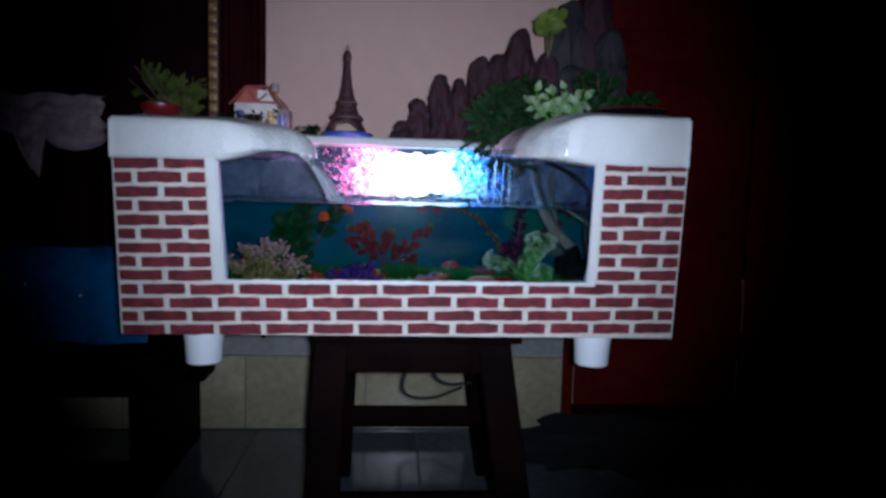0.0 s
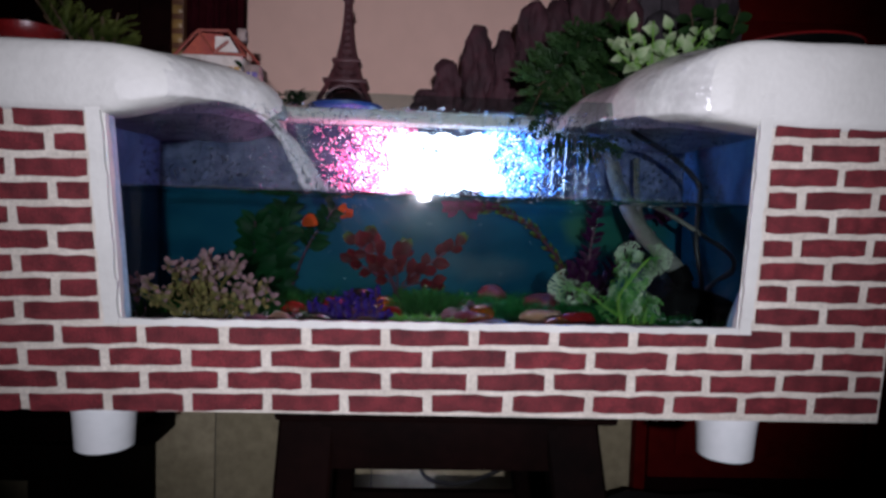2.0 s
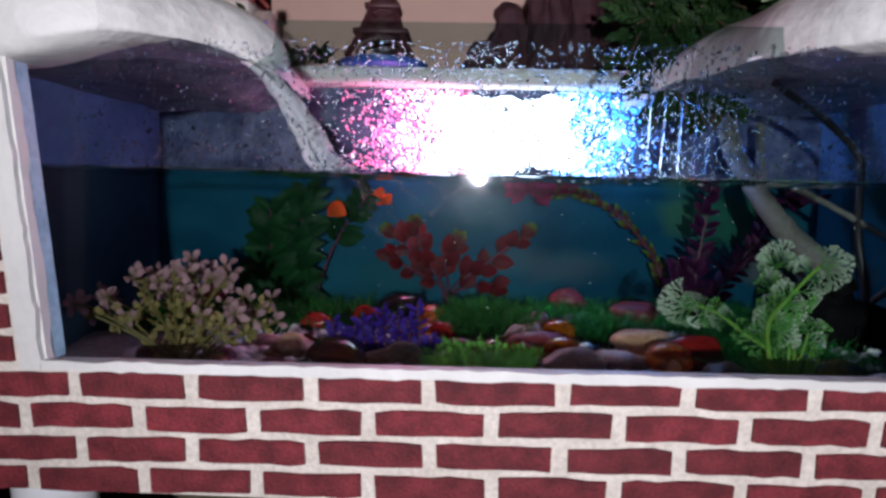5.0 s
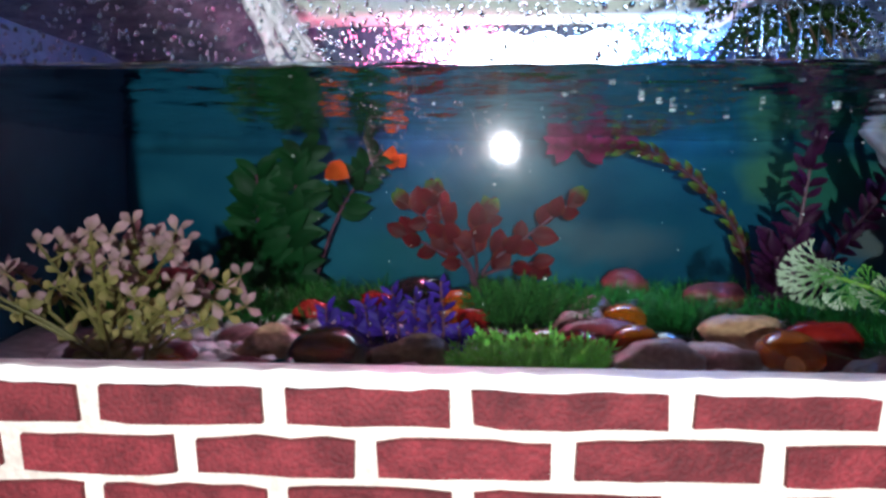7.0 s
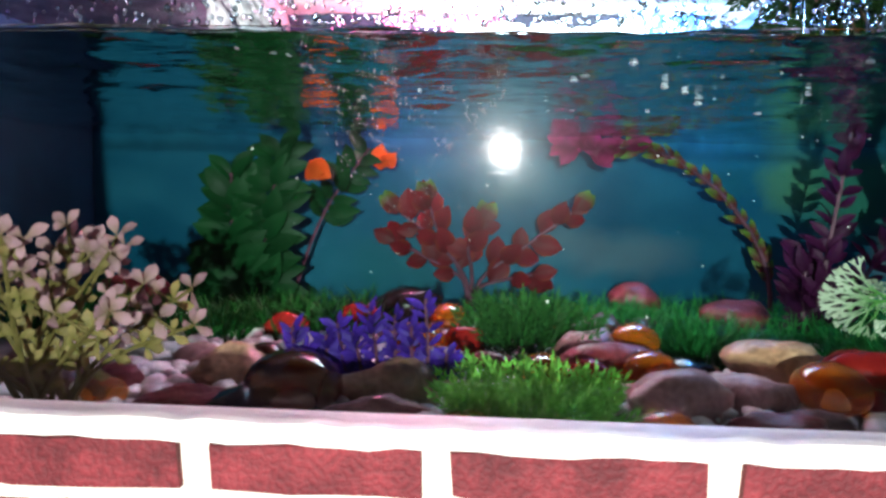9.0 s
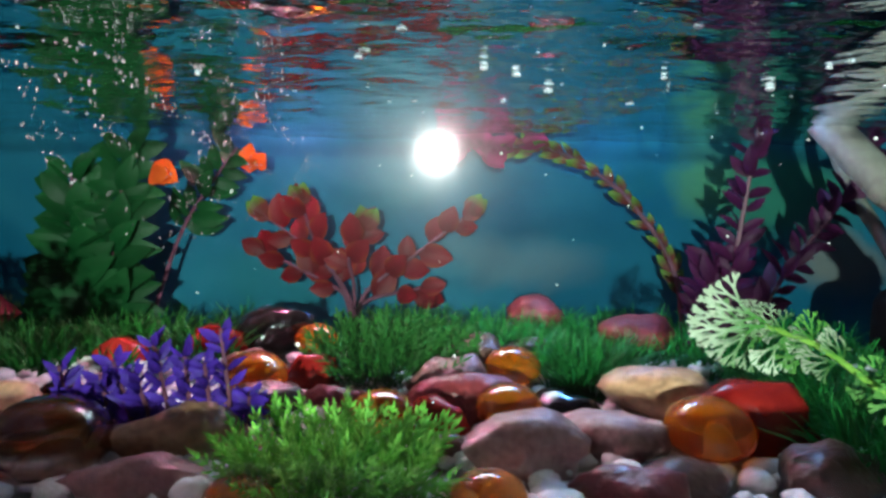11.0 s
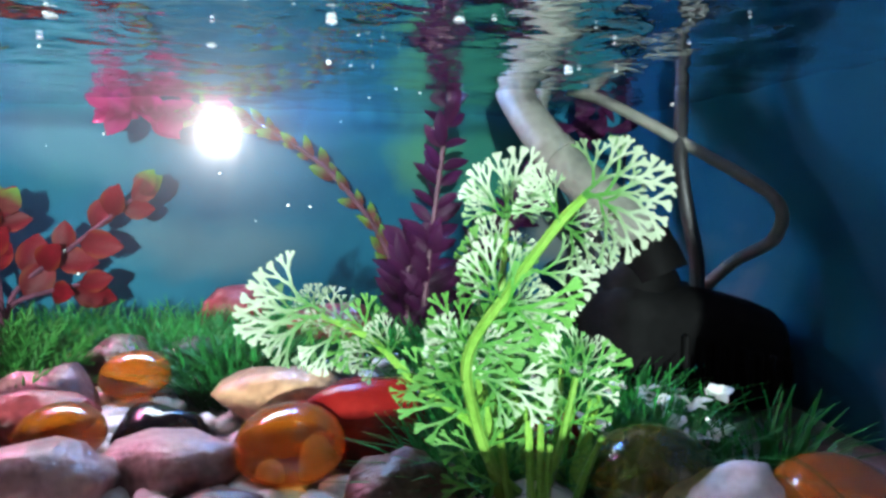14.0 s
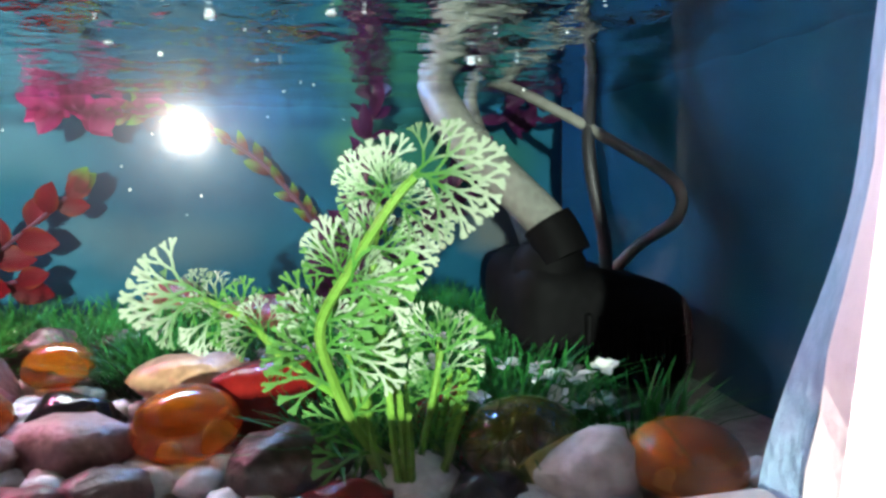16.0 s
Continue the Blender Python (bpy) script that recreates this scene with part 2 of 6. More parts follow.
    b.inputs["Roughness"].default_value = 0.6
    b.inputs["Specular IOR Level"].default_value = 0.0
    return m


def brick_mat():
    m = mat("brick_paint", (0.085, 0.006, 0.009), (0.175, 0.018, 0.023), 70, 0.75, 0.5, spread=0.14, grain=0.24)
    return m


M = {}
M["foam"] = mat("white_painted_foam", (0.595, 0.595, 0.544), (0.688, 0.688, 0.632), 14, 0.55, 0.32, spread=0.03, fine=12, grain=0.025)
M["mortar"] = mat("cream_mortar", (0.545, 0.498, 0.414), (0.658, 0.611, 0.517), 40, 0.8, 0.4, spread=0.03)
M["brick"] = brick_mat()
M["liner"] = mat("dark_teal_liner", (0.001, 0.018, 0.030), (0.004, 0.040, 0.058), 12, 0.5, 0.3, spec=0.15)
# the blue lamp's light above the water is put into this lighter blue
M["upper"] = mat("blue_lit_liner", (0.054, 0.153, 0.306), (0.108, 0.252, 0.45), 16, 0.5, 0.3, spec=0.15)
M["wetwall"] = mat("wet_dark_wall", (0.03, 0.042, 0.10), (0.10, 0.12, 0.20), 30, 0.25, 0.6)
# wet foam of the shelf undersides, with their shade put into the colour
M["wetshade"] = mat("wet_shaded_foam", (0.09, 0.105, 0.15), (0.33, 0.34, 0.39), 45, 0.4, 0.8, fine=5, grain=0.4)
M["wetwhite"] = mat("wet_white_foam", (0.50, 0.50, 0.47), (0.66, 0.66, 0.62), 45, 0.16, 0.7, spread=0.03, fine=3, grain=0.06)
M["reveal"] = mat("pale_blue_sealant", (0.18, 0.34, 0.44), (0.28, 0.45, 0.54), 30, 0.5, 0.4)
M["sheet"] = backdrop_mat()
M["pane"] = pane_mat()
M["pane_rear"] = clear_mat()
M["water"] = water_mat("water_surface")
M["drop"] = water_mat("water_drop", False)
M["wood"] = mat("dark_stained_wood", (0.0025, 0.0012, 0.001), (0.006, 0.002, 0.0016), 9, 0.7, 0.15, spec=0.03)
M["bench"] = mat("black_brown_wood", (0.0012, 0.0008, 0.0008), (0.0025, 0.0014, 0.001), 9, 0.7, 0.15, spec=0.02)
M["door"] = mat("red_brown_varnish", (0.0624, 0.0024, 0.0024), (0.0912, 0.0048, 0.0036), 5, 0.6, 0.1, spec=0.03)
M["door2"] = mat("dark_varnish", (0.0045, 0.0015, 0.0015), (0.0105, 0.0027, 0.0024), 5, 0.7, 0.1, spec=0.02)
M["curtain"] = mat("dark_red_cloth", (0.05, 0.006, 0.012), (0.085, 0.010, 0.018), 30, 0.9, 0.3, spec=0.05)
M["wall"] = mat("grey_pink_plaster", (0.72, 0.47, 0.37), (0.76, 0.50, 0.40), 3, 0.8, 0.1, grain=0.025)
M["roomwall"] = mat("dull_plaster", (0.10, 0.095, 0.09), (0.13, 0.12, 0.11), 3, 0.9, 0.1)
M["skirt"] = mat("cream_tile", (0.3296, 0.288, 0.1748), (0.412, 0.36, 0.228), 7, 0.22, 0.05)
M["band"] = mat("grey_tile_band", (0.22, 0.23, 0.21), (0.27, 0.27, 0.25), 7, 0.3, 0.05)
M["floor"] = mat("grey_floor_tile", (0.084, 0.091, 0.098), (0.126, 0.133, 0.14), 6, 0.12, 0.03)
M["grout"] = mat("dark_grout", (0.08, 0.08, 0.08), (0.12, 0.12, 0.11), 30, 0.8, 0.3)
M["foamwater"] = foam_mat()
_n, _l = M["foamwater"].node_tree.nodes, M["foamwater"].node_tree.links
_tr, _mx = _n.new("ShaderNodeBsdfTranslucent"), _n.new("ShaderNodeMixShader")
# a little of the lamp's pink light is put into these whites
_tr.inputs[0].default_value = (1.0, 0.95, 0.97, 1)
_gl = [q for q in _n if q.type == "BSDF_GLASS"][0]
_df, _m2 = _n.new("ShaderNodeBsdfDiffuse"), _n.new("ShaderNodeMixShader")
_df.inputs[0].default_value = (1.0, 0.90, 0.93, 1)
_m2.inputs[0].default_value = 0.6
_mx.inputs[0].default_value = 0.75
_l.new(_gl.outputs[0], _mx.inputs[1])
_l.new(_tr.outputs[0], _m2.inputs[1])
_l.new(_df.outputs[0], _m2.inputs[2])
_l.new(_m2.outputs[0], _mx.inputs[2])
_l.new(_mx.outputs[0], _n["Material Output"].inputs[0])
M["cup"] = mat("white_plastic", (0.74, 0.78, 0.76), (0.80, 0.82, 0.80), 12, 0.4, 0.15, grain=0.025)
M["blackplastic"] = mat("black_plastic", (0.002, 0.002, 0.002), (0.004, 0.004, 0.004), 30, 0.65, 0.2, spec=0.04)
M["rubber"] = mat("black_rubber", (0.008, 0.008, 0.008), (0.014, 0.014, 0.014), 60, 0.5, 0.1)
M["pipe"] = mat("grey_plastic_pipe", (0.09, 0.096, 0.078), (0.15, 0.15, 0.126), 35, 0.5, 0.3, spec=0.22)
M["cloth"] = mat("grey_towel", (0.3978, 0.3042, 0.3276), (0.6084, 0.468, 0.4914), 40, 0.95, 0.6)
M["dark_cloth"] = mat("black_cloth", (0.002, 0.0016, 0.0016), (0.005, 0.004, 0.0035), 25, 0.95, 0.5)
M["satin"] = mat("blue_printed_satin", (0.00675, 0.05625, 0.2025), (0.036, 0.2025, 0.495), 7, 0.35, 0.2)
M["gold"] = mat("gold_paint", (0.30, 0.17, 0.05), (0.42, 0.26, 0.08), 40, 0.4, 0.1)
M["brown_trim"] = mat("brown_trim", (0.10, 0.04, 0.018), (0.15, 0.06, 0.025), 20, 0.5, 0.1)
M["iron"] = mat("bronze_paint", (0.045, 0.014, 0.016), (0.08, 0.026, 0.028), 60, 0.5, 0.2, metal=0.1)
M["bluebase"] = mat("blue_plastic", (0.02, 0.06, 0.28), (0.03, 0.09, 0.36), 30, 0.4, 0.1)
M["rock"] = mat("dark_red_rock", (0.022, 0.006, 0.009), (0.052, 0.013, 0.019), 22, 0.8, 0.9, fine=5)
M["rock2"] = mat("blue_grey_rock", (0.015, 0.012, 0.014), (0.040, 0.030, 0.035), 22, 0.85, 0.9, fine=5)
M["redplastic"] = mat("red_plastic", (0.1, 0.004, 0.004), (0.14, 0.006, 0.006), 40, 0.35, 0.1)
M["housewall"] = mat("toy_house_wall", (0.62, 0.55, 0.48), (0.72, 0.66, 0.6), 40, 0.6, 0.1)
M["houseroof"] = mat("toy_house_roof", (0.30, 0.045, 0.03), (0.48, 0.10, 0.04), 60, 0.5, 0.2)
M["houseblue"] = mat("toy_house_window", (0.10, 0.08, 0.30), (0.2, 0.15, 0.4), 60, 0.4, 0.1)
M["housegrey"] = mat("toy_house_grey", (0.20, 0.15, 0.13), (0.30, 0.23, 0.20), 60, 0.6, 0.1)
M["housered"] = mat("toy_house_trim", (0.24, 0.05, 0.035), (0.32, 0.08, 0.05), 60, 0.5, 0.1)
M["houseyellow"] = mat("toy_house_yellow", (0.42, 0.24, 0.06), (0.55, 0.33, 0.08), 60, 0.5, 0.1)
M["pinkstone"] = mat("pink_grey_stone", (0.273, 0.142, 0.1274), (0.4641, 0.2779, 0.2535), 40, 0.28, 0.55, spec=0.3, grain=0.26)
M["tanstone"] = mat("tan_stone", (0.224, 0.119, 0.063), (0.434, 0.266, 0.154), 35, 0.28, 0.55, spec=0.3, grain=0.26)
M["redstone"] = mat("red_stone", (0.1475, 0.005692, 0.004979), (0.2344, 0.0142, 0.01073), 45, 0.18, 0.2, spec=0.22)
M["maroon"] = mat("maroon_stone", (0.09652, 0.01339, 0.01793), (0.1788, 0.02914, 0.03206), 45, 0.28, 0.55, spec=0.3, grain=0.26)
M["brownstone"] = mat("brown_stone", (0.0536, 0.0238, 0.019), (0.119, 0.0536, 0.0405), 45, 0.28, 0.55, spec=0.3, grain=0.26)
M["mauvestone"] = mat("mauve_stone", (0.15, 0.060, 0.055), (0.25, 0.115, 0.105), 40, 0.28, 0.55, spec=0.3, grain=0.26)
M["blackstone"] = mat("black_stone", (0.008, 0.006, 0.007), (0.02, 0.012, 0.012), 45, 0.12, 0.1)
M["palestone"] = mat("pale_stone", (0.525, 0.45, 0.425), (0.75, 0.688, 0.65), 40, 0.55, 0.4, spec=0.22)
M["gravel"] = mat("white_gravel", (0.575, 0.54, 0.506), (0.828, 0.793, 0.759), 90, 0.6, 0.4, spec=0.22)
M["bed"] = mat("grey_sand_bed", (0.30, 0.28, 0.26), (0.48, 0.45, 0.42), 150, 0.8, 0.8, spec=0.22)
M["amber"] = gem_mat("amber_glass", (0.95, 0.25, 0.012), 0.2)
M["darkgem"] = gem_mat("olive_glass", (0.42, 0.36, 0.03), 0.15)
M["blackgem"] = gem_mat("brown_black_glass", (0.16, 0.05, 0.015), 0.15)
M["stem_green"] = mat("green_stem", (0.096, 0.24, 0.024), (0.16, 0.32, 0.048), 90, 0.4, 0.1, spec=0.22)
M["stem_olive"] = mat("olive_stem", (0.077, 0.063, 0.0154), (0.119, 0.091, 0.028), 90, 0.5, 0.1, spec=0.22)
M["stem_dark"] = mat("dark_stem", (0.05, 0.018, 0.03), (0.09, 0.03, 0.05), 90, 0.5, 0.1, spec=0.22)
M["stem_brown"] = mat("brown_stem", (0.06, 0.035, 0.02), (0.1, 0.06, 0.03), 90, 0.6, 0.2)
M["fan"] = tip_mat("white_tipped_leaf", (0.0484, 0.176, 0.0264), (0.352, 0.4224, 0.2904), 0.007, 0.019)
M["greenfan"] = tip_mat("green_feather_leaf", (0.034, 0.1615, 0.017), (0.1105, 0.2805, 0.0595), 0.0, 0.028)
M["pinkleaf"] = tip_mat("pink_leaf", (0.1588, 0.1082, 0.05412), (0.3319, 0.1876, 0.202), 0.0, 0.008)
M["oliveleaf"] = tip_mat("olive_leaf", (0.1275, 0.119, 0.0255), (0.238, 0.1785, 0.068), 0.0, 0.008)
M["redleaf"] = tip_mat("red_leaf", (0.05625, 0.0015, 0.00375), (0.1087, 0.003, 0.00675), 0.0, 0.02, edge=(0.12, 0.022, 0.008), x1=0.0090)
M["redgreen"] = tip_mat("red_green_leaf", (0.075, 0.012, 0.012), (0.0525, 0.15, 0.015), 0.008, 0.018)
M["darkgreen"] = tip_mat("dark_green_leaf", (0.00248, 0.02976, 0.00744), (0.00682, 0.0496, 0.0124), 0.0, 0.035)
M["violet"] = tip_mat("violet_leaf", (0.022, 0.007, 0.11), (0.055, 0.022, 0.27), 0.0, 0.014)
M["plum"] = tip_mat("plum_leaf", (0.02295, 0.0027, 0.01701), (0.0459, 0.0063, 0.03645), 0.0, 0.022)
M["magenta"] = tip_mat("magenta_leaf", (0.14, 0.005, 0.04), (0.20, 0.014, 0.07), 0.0, 0.02)
M["lime"] = tip_mat("lime_leaf", (0.078, 0.18, 0.018), (0.216, 0.276, 0.048), 0.0, 0.016)
M["orange"] = tip_mat("orange_leaf", (0.42, 0.05, 0.008), (0.52, 0.09, 0.012), 0.0, 0.02)
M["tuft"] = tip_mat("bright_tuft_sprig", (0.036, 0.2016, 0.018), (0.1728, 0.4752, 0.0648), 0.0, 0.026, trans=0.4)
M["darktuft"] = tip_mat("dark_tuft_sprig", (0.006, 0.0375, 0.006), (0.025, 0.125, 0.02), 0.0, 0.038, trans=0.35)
M["shrub"] = tip_mat("shrub_leaf", (0.02275, 0.04875, 0.0078), (0.1105, 0.1365, 0.026), 0.0, 0.026)
M["fern"] = tip_mat("fern_leaf", (0.0072, 0.0252, 0.0072), (0.021, 0.051, 0.0132), 0.0, 0.03)
M["ivy"] = tip_mat("pale_ivy_leaf", (0.14, 0.26, 0.08), (0.46, 0.54, 0.33), 0.0, 0.024)
M["whitepetal"] = tip_mat("white_petal", (0.60, 0.64, 0.56), (0.74, 0.76, 0.70), 0.0, 0.01)


# ---- mesh helpers ----
def finish(bm, name, material, smooth=True):
    if smooth:
        bm.normal_update()
        for e in bm.edges:
            if len(e.link_faces) == 2 and e.calc_face_angle(0) > 0.85:
                e.smooth = False
    me = bpy.data.meshes.new(name)
    bm.to_mesh(me)
    bm.free()
    me.materials.append(material)
    if smooth:
        me.polygons.foreach_set("use_smooth", [True] * len(me.polygons))
    return me


def thing(name, at, label, category, group="", kind=""):
    ob = new(name)
    ob.location = at
    ob.empty_display_size = 0.02
    return tagged(ob, label, category, group, kind)


def place(ob, parent):
    """Puts an object built in world places under its parent."""
    ob.parent = parent
    up = parent
    m = Matrix.Identity(4)
    while up:
        m = up.matrix_basis @ m
        up = up.parent
    ob.matrix_basis = m.inverted() @ ob.matrix_basis
    return ob


def part(name, bm, material, parent, label="", smooth=True, kind=""):
    ob = new(name, finish(bm, name, material, smooth))
    place(ob, parent)
    return tagged(ob, label, "", "", kind)


def solo(name, bm, material, label, category, group="", kind="", smooth=True, at=None):
    ob = new(name, finish(bm, name, material, smooth))
    if at:
        ob.location = at
    return tagged(ob, label, category, group, kind)


def piece(name, me, parent, m):
    ob = new(name, me)
    ob.matrix_basis = m
    return place(ob, parent)


def add_box(bm, lo, hi, bevel=0.0, seg=2):
    c = [(a + b) / 2 for a, b in zip(lo, hi)]
    s = [abs(b - a) for a, b in zip(lo, hi)]
    r = bmesh.ops.create_cube(bm, size=1, matrix=Matrix.Translation(c) @ Matrix.Diagonal((*s, 1)))
    if bevel:
        es = list({e for v in r["verts"] for e in v.link_edges})
        bmesh.ops.bevel(bm, geom=es, offset=bevel, segments=seg, profile=0.6, affect="EDGES")


def box_bm(lo, hi, bevel=0.0, seg=2):
    bm = bmesh.new()
    add_box(bm, lo, hi, bevel, seg)
    return bm


def spline(pts, n=8):
    """Points along a smooth line through pts."""
    p = [Vector(q) for q in pts]
    p = [2 * p[0] - p[1]] + p + [2 * p[-1] - p[-2]]
    out = []
    for i in range(1, len(p) - 2):
        for k in range(n):
            t = k / n
            a, b, c, d = p[i - 1], p[i], p[i + 1], p[i + 2]
            out.append(0.5 * (2 * b + (c - a) * t + (2 * a - 5 * b + 4 * c - d) * t * t + (3 * b - a - 3 * c + d) * t ** 3))
    out.append(p[-2])
    return out


def add_tube(bm, pts, r0, r1=None, seg=8, flat=1.0):
    r1 = r0 if r1 is None else r1
    rings = []
    side = None
    for i, p in enumerate(pts):
        d = (pts[min(i + 1, len(pts) - 1)] - pts[max(i - 1, 0)]).normalized()
        if side is None:
            side = d.orthogonal().normalized()
        side = (side - d * side.dot(d)).normalized()
        up = d.cross(side)
        r = r0 + (r1 - r0) * i / max(1, len(pts) - 1)
        rings.append([bm.verts.new(p + r * (math.cos(a) * side + flat * math.sin(a) * up)) for a in (2 * math.pi * k / seg for k in range(seg))])
    for a, b in zip(rings, rings[1:]):
        for k in range(seg):
            bm.faces.new((a[k], a[(k + 1) % seg], b[(k + 1) % seg], b[k]))
    bm.faces.new(rings[0][::-1])
    bm.faces.new(rings[-1])


def tube_bm(pts, r0, r1=None, seg=8, n=8, flat=1.0):
    bm = bmesh.new()
    add_tube(bm, spline(pts, n), r0, r1, seg, flat)
    return bm


def add_blob(bm, at, size, seed, rough=0.25, sub=2, freq=1.6, turn=0.0):
    r = bmesh.ops.create_icosphere(bm, subdivisions=sub, radius=1)
    o = Vector((seed * 3.7, seed * 1.3, seed * 2.1))
    rot = Matrix.Rotation(turn, 3, "Z")
    for v in r["verts"]:
        k = 1 + rough * noise.noise(v.co * freq + o) + rough * 0.4 * noise.noise(v.co * freq * 3 + o)
        c = v.co * k
        v.co = rot @ Vector((c.x * size[0], c.y * size[1], c.z * size[2])) + Vector(at)


def ring_bm(profile, at, seg=24):
    """A turned thing: profile of (radius, height) round an upright axis."""
    bm = bmesh.new()
    rows = [[bm.verts.new((at[0] + r * math.cos(2 * math.pi * k / seg), at[1] + r * math.sin(2 * math.pi * k / seg), at[2] + z)) for k in range(seg)] for r, z in profile]
    for a, b in zip(rows, rows[1:]):
        for k in range(seg):
            bm.faces.new((a[k], a[(k + 1) % seg], b[(k + 1) % seg], b[k]))
    bm.faces.new(rows[0][::-1])
    bm.faces.new(rows[-1])
    return bm


def smooth01(t):
    t = max(0.0, min(1.0, t))
    return t * t * (3 - 2 * t)


def curve_at(table, x):
    """Smooth value from a short table of (x, value)."""
    if x <= table[0][0]:
        return table[0][1]
    for (a, va), (b, vb) in zip(table, table[1:]):
        if x <= b:
            return va + (vb - va) * smooth01((x - a) / (b - a))
    return table[-1][1]


def leaf_bm(length, width, bend=0.3, n=5, cup=0.25, shape=1.0):
    """A leaf along +Y, its upper side to +Z, drooping by bend, folded by cup."""
    bm = bmesh.new()
    rows = []
    for i in range(n + 1):
        t = i / n
        w = width * max(0.02, math.sin(math.pi * t ** shape)) ** 0.8
        y, z = length * t, -bend * length * t * t
        rows.append([bm.verts.new((s * w, y, z + cup * abs(s) * w)) for s in (-1, -0.5, 0, 0.5, 1)])
    for a, b in zip(rows, rows[1:]):
        for k in range(4):
            bm.faces.new((a[k], a[k + 1], b[k + 1], b[k]))
    return bm


def spray_bm(seed, length, pairs, leaflet, width):
    """A twig with narrow leaflets set in pairs, shorter towards its tip."""
    r = random.Random(seed)
    bm = bmesh.new()
    def strip(p, q, w, drop):
        d = (q - p).normalized()
        s = Vector((-d.y, d.x, 0)) * w
        m = p.lerp(q, 0.45) + Vector((0, 0, 0.06 * (q - p).length))
        e = q + Vector((0, 0, -drop))
        a = [bm.verts.new(v) for v in (p, m - s, m + s, e)]
        bm.faces.new((a[0], a[1], a[3]))
        bm.faces.new((a[0], a[3], a[2]))
    def spine(t):
        return Vector((0.04 * length * math.sin(3 * t + seed), length * t, -0.22 * length * t * t))
    for k in range(5):
        strip(spine(k / 5), spine((k + 1.15) / 5), 0.0006, 0)
    for k in range(pairs):
        t = 0.08 + 0.88 * k / (pairs - 1)
        for f in (-1, 1):
            a = f * r.uniform(0.6, 1.05) * (1 - 0.35 * t)
            l = leaflet * (1.05 - 0.55 * t) * r.uniform(0.75, 1.2)
            p = spine(t)
            strip(p, p + Vector((math.sin(a), math.cos(a), r.uniform(-0.25, 0.35))) * l, width * r.uniform(0.8, 1.2), 0.12 * l)
    strip(spine(0.96), spine(1.0) + Vector((0, leaflet * 0.6, -0.002)), width, 0)
    return bm


def aim(at, way, roll=0.0, scale=1.0):
    """A pose whose +Y looks along way."""
    w = Vector(way).normalized()
    q = w.to_track_quat("Y", "Z")
    return Matrix.Translation(at) @ q.to_matrix().to_4x4() @ Matrix.Rotation(roll, 4, "Y") @ Matrix.Scale(scale, 4)


def aim_front(at, way, r, scale=1.0, slack=0.5):
    """A pose whose +Y looks along way and whose upper side is turned to the glass."""
    y = Vector(way).normalized()
    z = Vector((r.uniform(-slack, slack), -1, r.uniform(-slack * 0.5, slack)))
    z = z - y * z.dot(y)
    if z.length < 0.05:
        z = y.orthogonal()
    z.normalize()
    x = y.cross(z)
    m = Matrix((x, y, z)).transposed().to_4x4()
    return Matrix.Translation(at) @ m @ Matrix.Scale(scale, 4)


# ---- the room ----
WALL_Y = 0.70


def room():
    bm = box_bm((-2.4, -4.6, -0.05), (2.4, WALL_Y + 0.1, -0.004))
    fl = solo("floor", bm, M["grout"], "grey glossy tiled floor with thin dark joints", "floor", kind="structure", smooth=False)
    bm = box_bm((-2.4, WALL_Y, 0.0), (2.4, WALL_Y + 0.1, 2.6))
    solo("wall_north", bm, M["wall"], "grey-pink plastered wall behind the tank", "wall", kind="structure", smooth=False)
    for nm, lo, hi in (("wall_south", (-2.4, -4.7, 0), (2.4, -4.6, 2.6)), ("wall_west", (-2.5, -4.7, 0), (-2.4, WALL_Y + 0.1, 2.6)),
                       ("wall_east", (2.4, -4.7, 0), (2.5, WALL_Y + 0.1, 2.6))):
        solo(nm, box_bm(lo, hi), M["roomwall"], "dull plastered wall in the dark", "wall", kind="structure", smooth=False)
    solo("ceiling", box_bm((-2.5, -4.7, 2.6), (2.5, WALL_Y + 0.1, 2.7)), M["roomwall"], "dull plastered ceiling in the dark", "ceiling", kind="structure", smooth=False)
    tile = finish(box_bm((-0.1985, -0.1985, -0.004), (0.1985, 0.1985, 0.0), 0.0012, 1), "floor_tile", M["floor"], False)
    for i in range(-5, 6):
        for j in range(0, 9):
            x, y = 0.4 * i - 0.16, WALL_Y - 0.2 - 0.4 * j
            if abs(x) < 2.2:
                piece("floor_tile", tile, fl, Matrix.Translation((x, y, 0)))
    sk = solo("baseboard", box_bm((-2.4, WALL_Y - 0.006, 0.0), (2.4, WALL_Y, 0.190)), M["grout"], "cream ceramic tile baseboard along the wall", "baseboard", kind="structure", smooth=False)
    st = finish(box_bm((-0.149, -0.007, -0.0935), (0.149, 0.0, 0.0935), 0.0015, 1), "skirting_tile", M["skirt"], False)
    for i in range(-8, 8):
        piece("skirting_tile", st, sk, Matrix.Translation((0.3 * i + 0.06, WALL_Y - 0.006, 0.0955)))
    solo("trim", box_bm((-0.5, WALL_Y - 0.004, 0.192), (0.43, WALL_Y, 0.245)), M["band"], "grey band above the baseboard tiles", "trim", kind="structure", smooth=False)


